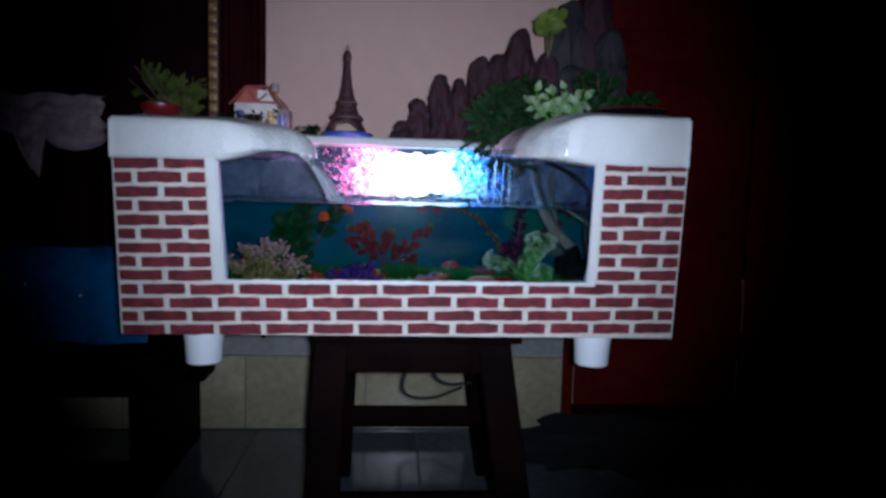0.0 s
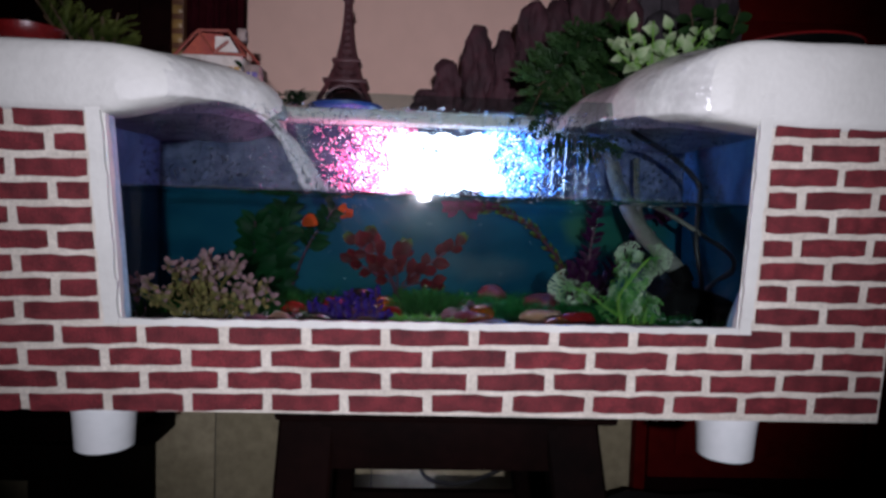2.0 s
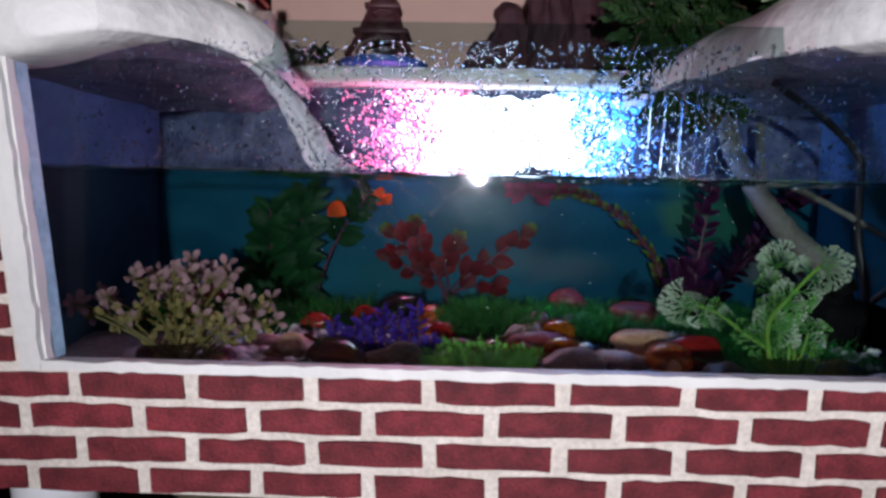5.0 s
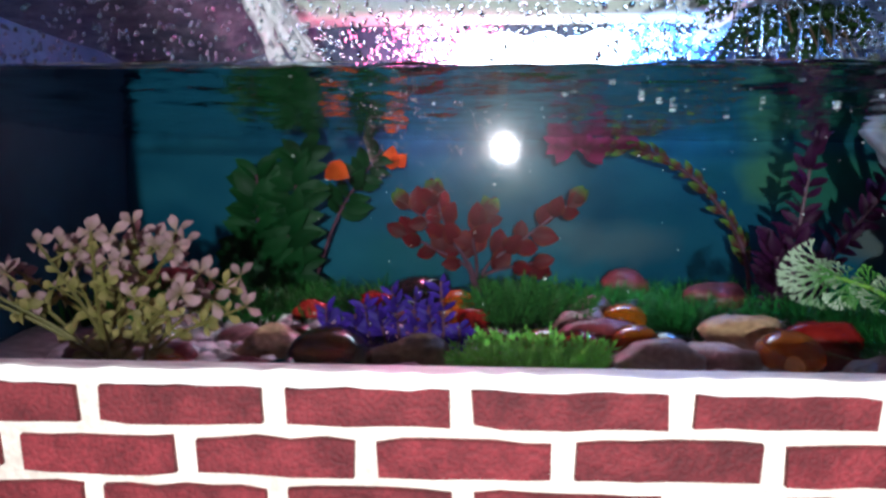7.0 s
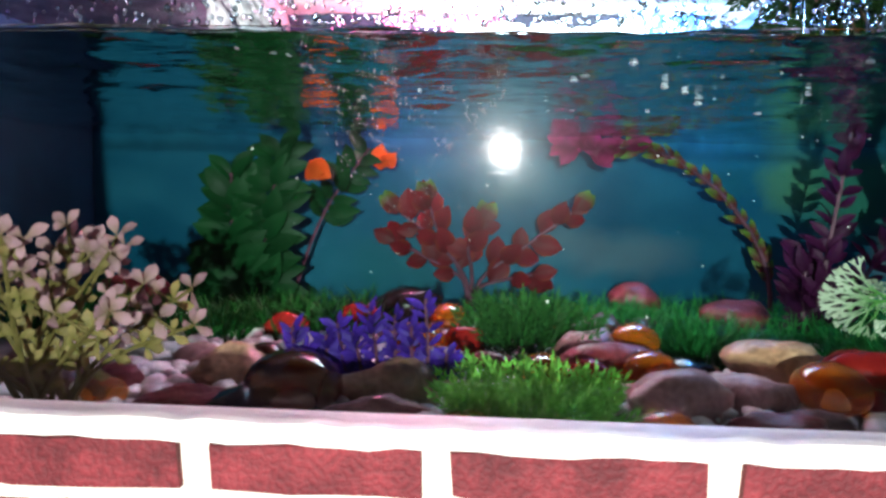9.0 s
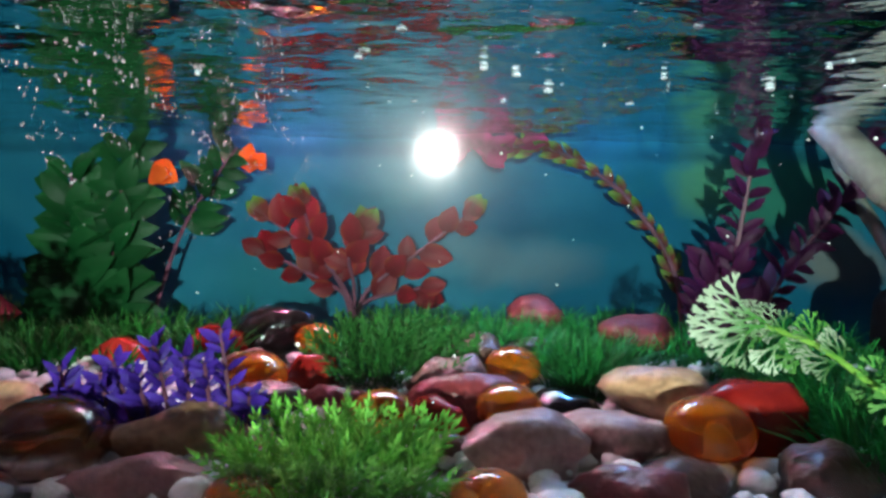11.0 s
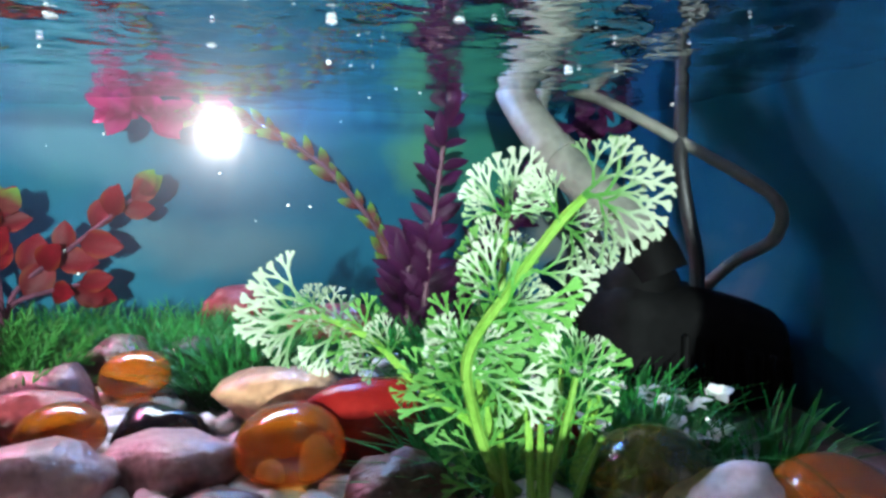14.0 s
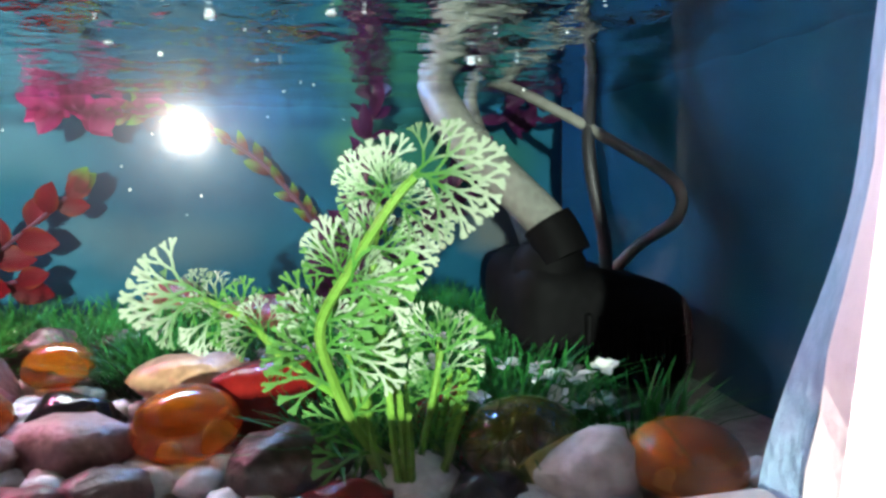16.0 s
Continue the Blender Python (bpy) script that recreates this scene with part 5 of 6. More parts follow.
def grasses():
    r = random.Random(4)
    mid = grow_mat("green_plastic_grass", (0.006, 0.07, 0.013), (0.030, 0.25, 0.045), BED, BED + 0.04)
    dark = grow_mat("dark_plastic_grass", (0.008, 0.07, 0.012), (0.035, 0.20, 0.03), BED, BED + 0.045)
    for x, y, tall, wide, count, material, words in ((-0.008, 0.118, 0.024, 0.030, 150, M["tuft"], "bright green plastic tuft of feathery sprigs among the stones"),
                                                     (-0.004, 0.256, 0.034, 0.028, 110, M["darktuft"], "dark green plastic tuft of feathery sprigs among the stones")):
        t = thing("plant_tuft", (x, y, BED), words, "aquarium plant")
        kinds = [finish(spray_bm(200 + k, tall, 8, 0.36 * tall, 0.00075), "sprig", material, False) for k in range(5)]
        for _ in range(count):
            a, d = r.random() * 6.283, math.sqrt(r.random())
            at = (x + wide * d * math.cos(a), y + 0.8 * wide * d * math.sin(a), BED + 0.002 + 0.003 * r.random())
            way = (math.cos(a) * d * r.uniform(0.3, 1.5), math.sin(a) * d * r.uniform(0.3, 1.4) - 0.15, r.uniform(0.6, 1.2))
            piece("sprig", r.choice(kinds), t, aim_front(at, way, r, r.uniform(0.65, 1.15), 1.2))
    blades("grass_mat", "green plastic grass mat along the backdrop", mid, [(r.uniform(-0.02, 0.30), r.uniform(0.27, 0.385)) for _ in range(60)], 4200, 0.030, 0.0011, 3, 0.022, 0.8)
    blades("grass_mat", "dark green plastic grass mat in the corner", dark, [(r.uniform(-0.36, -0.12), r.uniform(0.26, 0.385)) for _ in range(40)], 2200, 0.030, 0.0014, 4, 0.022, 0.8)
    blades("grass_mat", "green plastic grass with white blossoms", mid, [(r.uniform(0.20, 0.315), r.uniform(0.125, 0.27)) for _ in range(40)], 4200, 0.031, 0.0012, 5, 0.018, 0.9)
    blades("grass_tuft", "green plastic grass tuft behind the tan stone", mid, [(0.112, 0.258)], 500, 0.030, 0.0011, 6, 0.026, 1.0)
    fl = thing("white_blossoms", (0.26, 0.18, BED + 0.02), "small white plastic blossoms in the grass", "flowers")
    pet = finish(leaf_bm(0.0062, 0.0026, 0.2, 3, 0.3), "petal", M["whitepetal"])
    for i in range(26):
        c = Vector((r.uniform(0.228, 0.312), 0.125 + 0.11 * r.random() ** 1.3, BED + r.uniform(0.014, 0.027)))
        for k in range(4):
            a = k * 1.57 + r.random()
            piece("petal", pet, fl, aim(c, (math.cos(a), math.sin(a) - 0.5, r.uniform(0.1, 0.7)), r.uniform(-0.4, 0.4), r.uniform(0.8, 1.3)))


def frond_bm(seed, length=0.026, half=0.0006, spread=0.42, forks=4, side=0.75):
    """A feathery leaf: one flat rib that forks again and again into narrow rounded tips, with side shoots low down."""
    r = random.Random(seed)
    bm = bmesh.new()
    def bend(p):
        return -7.0 * (p.x * p.x + p.y * p.y) + 0.0012 * math.sin(260 * p.x + seed)
    def strap(p, q, w0, w1, tip):
        d = (q - p).normalized()
        s = Vector((-d.y, d.x))
        m = (p + q) / 2 + s * r.uniform(-0.06, 0.06) * (q - p).length
        pts = [(p, w0), (m, (w0 + w1) * 0.48), (q, w1)] + ([(q + d * 0.9 * w1, w1 * 0.45)] if tip else [])
        rows = [(bm.verts.new((*(c - s * w), bend(c))), bm.verts.new((*(c + s * w), bend(c)))) for c, w in pts]
        for (a0, a1), (b0, b1) in zip(rows, rows[1:]):
            bm.faces.new((a0, b0, b1, a1))
    def grow(p, a, l, w, left):
        q = p + Vector((math.sin(a), math.cos(a))) * l
        last = left == 0
        strap(p, q, w, w * (1.25 if last else 0.95), last)
        if last:
            return
        for f in ((-1, 1) if left > 1 or r.random() < 0.6 else (-1, 0.1, 1)):
            grow(q, a + f * spread * r.uniform(0.65, 1.2), l * r.uniform(0.66, 0.86), w * 0.97, left - 1)
    first = length * 0.30
    grow(Vector((0, 0)), r.uniform(-0.08, 0.08), first, half * 1.3, forks)
    for f in (-1, 1):
        if r.random() < side:
            grow(Vector((0, first * r.uniform(0.35, 0.7))), f * r.uniform(0.75, 1.05), first * 0.75, half, max(1, forks - 1))
    return bm


def plant(name, base, label, category="aquarium plant"):
    return thing(name, base, label, category)


def leafy(p, stem, leaf, count, r, t0=0.2, tilt=0.6, size=(0.8, 1.2), name="leaf", whorl=1, front=0.0, face=None):
    """Leaves set round a stem line; front turns them towards the glass."""
    pts = spline(stem, 10)
    for i in range(count):
        t = t0 + (1 - t0) * (i + r.random() * 0.5) / count
        k = min(len(pts) - 2, int(t * (len(pts) - 1)))
        at = pts[k].lerp(pts[k + 1], t * (len(pts) - 1) - k)
        d = (pts[k + 1] - pts[k]).normalized()
        for w in range(whorl):
            a = 2.4 * i + 6.283 * w / whorl + r.uniform(-0.3, 0.3)
            side = d.orthogonal().normalized()
            way = side * math.cos(a) + d.cross(side) * math.sin(a)
            way = way + d * tilt + Vector((0, -front, 0))
            if face is None:
                piece(name, leaf, p, aim(at, way, r.uniform(-0.5, 0.5), r.uniform(*size)))
            else:
                way.y *= 0.45
                piece(name, leaf, p, aim_front(at, way, r, r.uniform(*size), face))


def stem_part(p, stem, material, r0, r1):
    part("stem", tube_bm(stem, r0, r1, 6, 8), material, p)


def water_plants():
    r = random.Random(9)
    # white-tipped fan plant
    p = plant("fan_plant", (0.214, 0.118, BED), "light green plastic plant with white feathery fan tips")
    white = [finish(frond_bm(k, 0.026, 0.00044, 0.34, 4, 0.6), "fan_leaf", M["fan"], False) for k in range(5)]
    green = [finish(frond_bm(20 + k, 0.027, 0.00050, 0.34, 3, 1.0), "green_leaf", M["greenfan"], False) for k in range(4)]
    part("foot", ring_bm([(0.017, 0.0), (0.018, 0.006), (0.012, 0.012), (0.006, 0.016)], (0.215, 0.115, BED - 0.002), 14), M["palestone"], p, "pale moulded foot")
    main = [(0.213, 0.116, BED + 0.008), (0.199, 0.108, 0.460), (0.191, 0.100, 0.480), (0.188, 0.092, 0.497), (0.196, 0.086, 0.513), (0.206, 0.081, 0.529), (0.212, 0.079, 0.536)]
    left = [(0.193, 0.103, 0.474), (0.178, 0.111, 0.484), (0.166, 0.124, 0.494), (0.152, 0.136, 0.499)]
    rear = [(0.216, 0.118, BED + 0.008), (0.211, 0.122, 0.470), (0.205, 0.122, 0.500), (0.208, 0.130, 0.528)]
    low = [(0.217, 0.116, BED + 0.008), (0.220, 0.112, 0.462), (0.224, 0.110, 0.484)]
    for s, a, b in ((main, 0.0017, 0.0012), (left, 0.0014, 0.0010), (rear, 0.0015, 0.0010), (low, 0.0014, 0.0009)):
        stem_part(p, s, M["stem_green"], a, b)
    for i in range(16):
        a = r.uniform(0, 6.28)
        x, y = 0.215 + 0.010 * math.cos(a), 0.116 + 0.010 * math.sin(a)
        part("shoot", tube_bm([(x, y, BED + 0.006), (x + 0.005 * math.cos(a), y + 0.005 * math.sin(a), BED + 0.022), (x + 0.009 * math.cos(a), y + 0.008 * math.sin(a), BED + r.uniform(0.030, 0.050))], 0.0017, 0.0008, 5, 4), M["stem_green"], p)
    def fronds(name, kinds, stem, t0, t1, count, size, tilt, spread=1.0):
        """Leaves in facing pairs up a stem, their broad sides to the glass."""
        pts = spline(stem, 10)
        for i in range(count):
            t = t0 + (t1 - t0) * (i + 0.3 * r.random()) / max(1, count - 1)
            k = min(len(pts) - 2, int(t * (len(pts) - 1)))
            at = pts[k].lerp(pts[k + 1], t * (len(pts) - 1) - k)
            d = (pts[k + 1] - pts[k]).normalized()
            out = Vector((-d.z, 0, d.x))
            for q in (-1, 1):
                way = out * q * spread + d * tilt * r.uniform(0.7, 1.3) + Vector((0, r.uniform(-0.4, 0.25), r.uniform(-0.2, 0.2)))
                piece(name, r.choice(kinds), p, aim_front(at, way, r, size * r.uniform(0.75, 1.2), 0.5))
    fronds("green_leaf", green, main, 0.10, 0.62, 6, 0.72, 0.7)
    fronds("green_leaf", green, low, 0.25, 0.95, 3, 0.6, 0.8)
    fronds("green_leaf", green, rear, 0.25, 0.75, 4, 0.62, 0.8)
    fronds("green_leaf", green, left, 0.30, 0.60, 2, 0.50, 0.8)
    fronds("fan_leaf", white, main, 0.45, 0.80, 3, 0.55, 0.5)
    fronds("fan_leaf", white, rear, 0.5, 1.0, 4, 0.55, 0.9)
    fronds("fan_leaf", white, low, 0.75, 1.0, 2, 0.55, 0.9)
    fronds("fan_leaf", white, left, 0.5, 1.0, 4, 0.55, 1.3, 0.8)
    for at, way, sc in (((0.154, 0.135, 0.499), (-1, 0.1, 0.05), 1.15), ((0.152, 0.136, 0.499), (-1, 0.2, -0.45), 0.95), ((0.153, 0.136, 0.500), (-0.9, 0.1, 0.55), 0.95),
                        ((0.158, 0.131, 0.497), (-0.75, -0.2, -0.75), 0.70), ((0.212, 0.079, 0.536), (1, 0, 0.10), 1.0), ((0.212, 0.079, 0.537), (0.9, 0, -0.40), 0.9),
                        ((0.211, 0.079, 0.536), (0.7, 0, 0.55), 0.8), ((0.207, 0.081, 0.530), (1, 0, -0.65), 0.75), ((0.200, 0.084, 0.519), (1, -0.1, -0.25), 0.75),
                        ((0.208, 0.130, 0.528), (0, -0.1, 1), 0.85), ((0.208, 0.130, 0.528), (-0.6, -0.1, 0.8), 0.75), ((0.208, 0.130, 0.528), (0.6, -0.1, 0.8), 0.70),
                        ((0.193, 0.090, 0.505), (1, -0.1, 0.10), 0.80), ((0.190, 0.095, 0.490), (1, -0.2, -0.10), 0.80), ((0.190, 0.094, 0.494), (-0.9, -0.1, 0.45), 0.60)):
        piece("fan_leaf", r.choice(white), p, aim_front(at, way, r, sc, 0.35))
    # pink blossom plant
    p = plant("pink_plant", (-0.225, 0.105, BED), "bushy plastic plant with pink leaves on olive stems")
    pink = finish(leaf_bm(0.0108, 0.0031, 0.30, 5, 0.25, 1.75), "pink_leaf", M["pinkleaf"])
    olive = finish(leaf_bm(0.0105, 0.0029, 0.30, 5, 0.25, 1.75), "olive_leaf", M["oliveleaf"])
    def sprig(at, leaf, nm, n, size):
        for k in range(n):
            a = 6.283 * k / n + r.random()
            piece(nm, leaf, p, aim_front(at, (math.cos(a), r.uniform(-0.4, 0.2), math.sin(a) + 0.25), r, size * r.uniform(0.8, 1.2), 0.7))
    for i in range(18):
        f = i / 17
        tx, tz = -0.300 + 0.134 * f + r.uniform(-0.004, 0.004), 0.492 + 0.030 * math.sin(math.pi * (0.15 + 0.62 * f)) ** 1.5 + r.uniform(-0.014, 0.004) - 0.022 * max(0, f - 0.7) / 0.3
        ty = 0.10 + r.uniform(-0.03, 0.035)
        bx = -0.228 + r.uniform(-0.014, 0.014)
        s = [(bx, 0.105, BED), (bx + 0.40 * (tx - bx) + r.uniform(-0.005, 0.005), (ty + 0.105) / 2, 0.455 + 0.3 * (tz - 0.455)), (tx, ty, tz)]
        stem_part(p, s, M["stem_olive"], 0.0015, 0.0008)
        pts = spline(s, 10)
        leafy(p, s, olive, 4, r, 0.3, 0.7, (0.6, 1.0), "olive_leaf", 2, 0.2, 0.9)
        sprig(pts[-1], pink, "pink_leaf", 4, 0.85)
        for q in (13, 16, 18):
            side = Vector((r.choice((-1, 1)) * r.uniform(0.005, 0.013), r.uniform(-0.006, 0.004), r.uniform(0.002, 0.009)))
            stem_part(p, [tuple(pts[q]), tuple(pts[q] + side * 0.6), tuple(pts[q] + side)], M["stem_olive"], 0.0008, 0.0005)
            sprig(pts[q] + side, pink if q > 13 else olive, "pink_leaf" if q > 13 else "olive_leaf", 3, 0.8)
    # red plant
    p = plant("red_plant", (-0.033, 0.372, BED), "plastic plant with round red leaves edged in green")
    red = finish(leaf_bm(0.025, 0.0088, 0.15, 6, 0.2, 0.95), "red_leaf", M["redleaf"])
    rg = finish(leaf_bm(0.018, 0.0075, 0.15, 6, 0.2, 0.85), "tip_leaf", M["redgreen"])
    root = (-0.041, 0.372, BED)
    for line, n in (([(-0.046, 0.370, 0.470), (-0.068, 0.366, 0.500), (-0.102, 0.362, 0.527)], 7), ([(-0.034, 0.370, 0.472), (0.000, 0.366, 0.500), (0.038, 0.362, 0.530)], 8),
                    ([(-0.042, 0.370, 0.478), (-0.045, 0.365, 0.500), (-0.034, 0.360, 0.520)], 6), ([(-0.048, 0.370, 0.470), (-0.080, 0.366, 0.490), (-0.106, 0.362, 0.503)], 5),
                    ([(-0.036, 0.370, 0.464), (-0.012, 0.364, 0.474), (0.008, 0.358, 0.479)], 3), ([(-0.050, 0.370, 0.474), (-0.070, 0.366, 0.510), (-0.078, 0.362, 0.535)], 5)):
        s = [root] + line
        stem_part(p, s, M["stem_dark"], 0.0018, 0.001)
        leafy(p, s, red, n, r, 0.42, 0.9, (0.75, 1.1), "red_leaf", 1, 0.2, 0.4)
        end, way = Vector(line[-1]), Vector(line[-1]) - Vector(line[-2])
        piece("red_leaf", red, p, aim_front(end, way, r, 0.8, 0.3))
        if line[-1][2] > 0.51:
            for q in (-0.5, 0.35):
                piece("tip_leaf", rg, p, aim_front(end + way * 0.12, way + Vector((q * 0.03, -0.004, 0.012)), r, 0.95, 0.3))
    # broad dark green plant
    p = plant("green_plant", (-0.228, 0.345, BED), "tall dark green plastic plant with layered leaves")
    big = finish(leaf_bm(0.036, 0.0095, 0.35, 6, 0.2, 0.9), "leaf", M["darkgreen"])
    for bx, tx, tz, n in ((-0.236, -0.236, 0.556, 12), (-0.214, -0.196, 0.572, 10)):
        s = [(bx, 0.345, BED), (bx, 0.345, 0.48), (tx, 0.340, tz)]
        stem_part(p, s, M["stem_dark"], 0.0022, 0.0012)
        for k in range(n):
            f = k / (n - 1)
            z = 0.450 + (tz - 0.450) * f
            x = bx + (tx - bx) * max(0, (z - 0.48) / (tz - 0.48))
            for a in (-1, -0.45, 0.35, 1):
                piece("leaf", big, p, aim_front((x, 0.342, z), (a + r.uniform(-0.15, 0.15), -0.25, 0.30 - 0.35 * abs(a) + 0.3 * f), r, (1.15 - 0.45 * f) * r.uniform(0.85, 1.1), 0.8))
    s = [(-0.20, 0.37, BED), (-0.17, 0.37, 0.52), (-0.13, 0.372, 0.580)]
    stem_part(p, s, M["stem_dark"], 0.0018, 0.001)
    leafy(p, s, big, 9, r, 0.5, 0.35, (0.5, 0.8), "leaf", 2, 0.2, 0.7)
    org = finish(leaf_bm(0.022, 0.009, 0.1, 6, 0.25, 0.8), "orange_leaf", M["orange"])
    for at, way, sc in (((-0.122, 0.375, 0.562), (0.1, -0.3, 1), 1.0), ((-0.118, 0.374, 0.566), (0.5, -0.5, 0.4), 0.8),
                        ((-0.166, 0.315, 0.563), (0.9, -0.4, -0.45), 1.0), ((-0.168, 0.315, 0.560), (0.8, -0.6, -0.2), 0.9)):
        piece("orange_leaf", org, p, aim_front(at, way, r, sc))
    # violet plant
    p = plant("violet_plant", (-0.09, 0.15, BED), "low violet spiky plastic plant beside the stones")
    vio = finish(leaf_bm(0.0098, 0.0018, 0.2, 4, 0.2), "violet_leaf", M["violet"])
    for i in range(10):
        tx, tz = -0.125 + 0.0082 * i, 0.462 + r.uniform(0.0, 0.030)
        s = [(-0.09 + 0.5 * (tx + 0.09), 0.155, BED), (tx, 0.152, 0.452), (tx + r.uniform(-0.004, 0.004), 0.146, tz)]
        stem_part(p, s, M["stem_dark"], 0.0013, 0.0008)
        leafy(p, s, vio, 9, r, 0.3, 0.7, (0.8, 1.2), "violet_leaf", 3, 0.2, 0.9)
    # arching stem with a magenta bloom
    p = plant("arching_plant", (0.222, 0.375, BED), "arching plastic stem with red-green leaves and magenta bloom")
    lance = finish(leaf_bm(0.020, 0.0042, 0.2, 5, 0.25), "lance_leaf", M["redgreen"])
    mg = finish(leaf_bm(0.020, 0.0065, 0.2, 5, 0.25), "bloom_leaf", M["magenta"])
    s = [(0.206, 0.375, BED), (0.200, 0.372, 0.478), (0.186, 0.370, 0.512), (0.156, 0.368, 0.549), (0.122, 0.365, 0.572), (0.094, 0.362, 0.583), (0.060, 0.362, 0.582)]
    stem_part(p, s, M["stem_dark"], 0.002, 0.0013)
    leafy(p, s, lance, 22, r, 0.15, 1.5, (0.55, 0.95), "lance_leaf", 2, 0.1, 0.5)
    for i in range(18):
        a = r.uniform(0, 6.28)
        piece("bloom_leaf", mg, p, aim_front((0.030 + 0.050 * r.random(), 0.362, 0.581 + r.uniform(-0.004, 0.005)), (math.cos(a), -0.2, 0.35 * math.sin(a)), r, r.uniform(0.7, 1.1)))
    # plum stalks
    p = plant("plum_plant", (0.235, 0.31, BED), "tall dark plum plastic plant with whorled leaves")
    pl = finish(leaf_bm(0.021, 0.0042, 0.25, 5, 0.25), "plum_leaf", M["plum"])
    for s in ([(0.208, 0.312, BED), (0.214, 0.313, 0.50), (0.226, 0.315, 0.590)], [(0.216, 0.312, BED), (0.247, 0.315, 0.497), (0.298, 0.33, 0.556)],
              [(0.206, 0.31, BED), (0.200, 0.315, 0.47), (0.205, 0.32, 0.505)]):
        stem_part(p, s, M["stem_dark"], 0.002, 0.0012)
        leafy(p, s, pl, 15, r, 0.12, 0.7, (0.75, 1.15), "plum_leaf", 3, 0.1, 0.9)
    for i in range(16):
        a = r.uniform(0, 6.28)
        piece("plum_leaf", pl, p, aim_front((0.318 + 0.036 * r.random(), 0.356, 0.582 + r.uniform(-0.007, 0.007)), (math.cos(a), -0.3, 0.7 * math.sin(a)), r, r.uniform(0.7, 1.0)))


def pump():
    p = thing("water_pump", (0.325, 0.25, BED), "black plastic submersible pump on the tank floor", "pump")
    turn = Matrix.Translation((0.33, 0.24, 0)) @ Matrix.Rotation(radians(-4), 4, "Z") @ Matrix.Translation((-0.33, -0.24, 0))
    def put(name, bm, material, under, label=""):
        bmesh.ops.transform(bm, matrix=turn, verts=bm.verts[:])
        return part(name, bm, material, under, label)
    bm = box_bm((0.281, 0.196, BED - 0.004), (0.372, 0.290, 0.498), 0.019, 4)
    for v in bm.verts:
        if v.co.z > 0.47:
            v.co.z -= 0.30 * max(0.0, v.co.x - 0.312)
    body = put("body", bm, M["blackplastic"], p, "black ribbed pump body")
    put("cap", ring_bm([(0.0175, 0.0), (0.0180, 0.008), (0.0150, 0.013), (0.0130, 0.016)], (0.301, 0.217, 0.489), 20), M["blackplastic"], p, "round black outlet cap")
    for i in range(8):
        put("rib", box_bm((0.312 + 0.0070 * i, 0.1925, BED + 0.012), (0.3152 + 0.0070 * i, 0.1975, 0.474 - 0.0018 * i), 0.001, 1), M["blackplastic"], body)
    pipe = part("pipe", tube_bm([(0.303, 0.207, 0.500), (0.297, 0.212, 0.514), (0.281, 0.228, 0.535), (0.267, 0.246, 0.554), (0.258, 0.276, 0.581), (0.259, 0.312, 0.604), (0.258, 0.350, 0.632), (0.256, 0.380, 0.690)], 0.0100, seg=14), M["pipe"], p, "bent grey plastic pipe with algae")
    part("pipe_joint", tube_bm([(0.2685, 0.2442, 0.5522), (0.2668, 0.2463, 0.5545), (0.2652, 0.2484, 0.5568)], 0.0111, seg=14), M["pipe"], pipe)
    part("pipe_collar", tube_bm([(0.3035, 0.2065, 0.499), (0.3000, 0.2098, 0.508), (0.2962, 0.2130, 0.5155)], 0.0125, seg=14), M["blackplastic"], p)
    part("cable", tube_bm([(0.331, 0.222, 0.486), (0.331, 0.224, 0.505), (0.326, 0.232, 0.548), (0.334, 0.248, 0.588), (0.338, 0.26, 0.62), (0.30, 0.25, 0.652), (0.255, 0.22, 0.668), (0.23, 0.20, 0.676)], 0.0036, seg=8), M["rubber"], p, "black rubber cable")
    part("hose", tube_bm([(0.287, 0.30, 0.596), (0.300, 0.262, 0.583), (0.335, 0.230, 0.556), (0.357, 0.204, 0.534), (0.360, 0.206, 0.516), (0.349, 0.220, 0.503), (0.340, 0.232, 0.488)], 0.0030, seg=8), M["pipe"], p, "thin grey hose")
    part("hose", tube_bm([(0.318, 0.285, 0.480), (0.312, 0.315, 0.520), (0.300, 0.340, 0.560), (0.292, 0.352, 0.600), (0.29, 0.36, 0.66)], 0.0046, seg=8), M["pipe"], p, "thin grey hose")


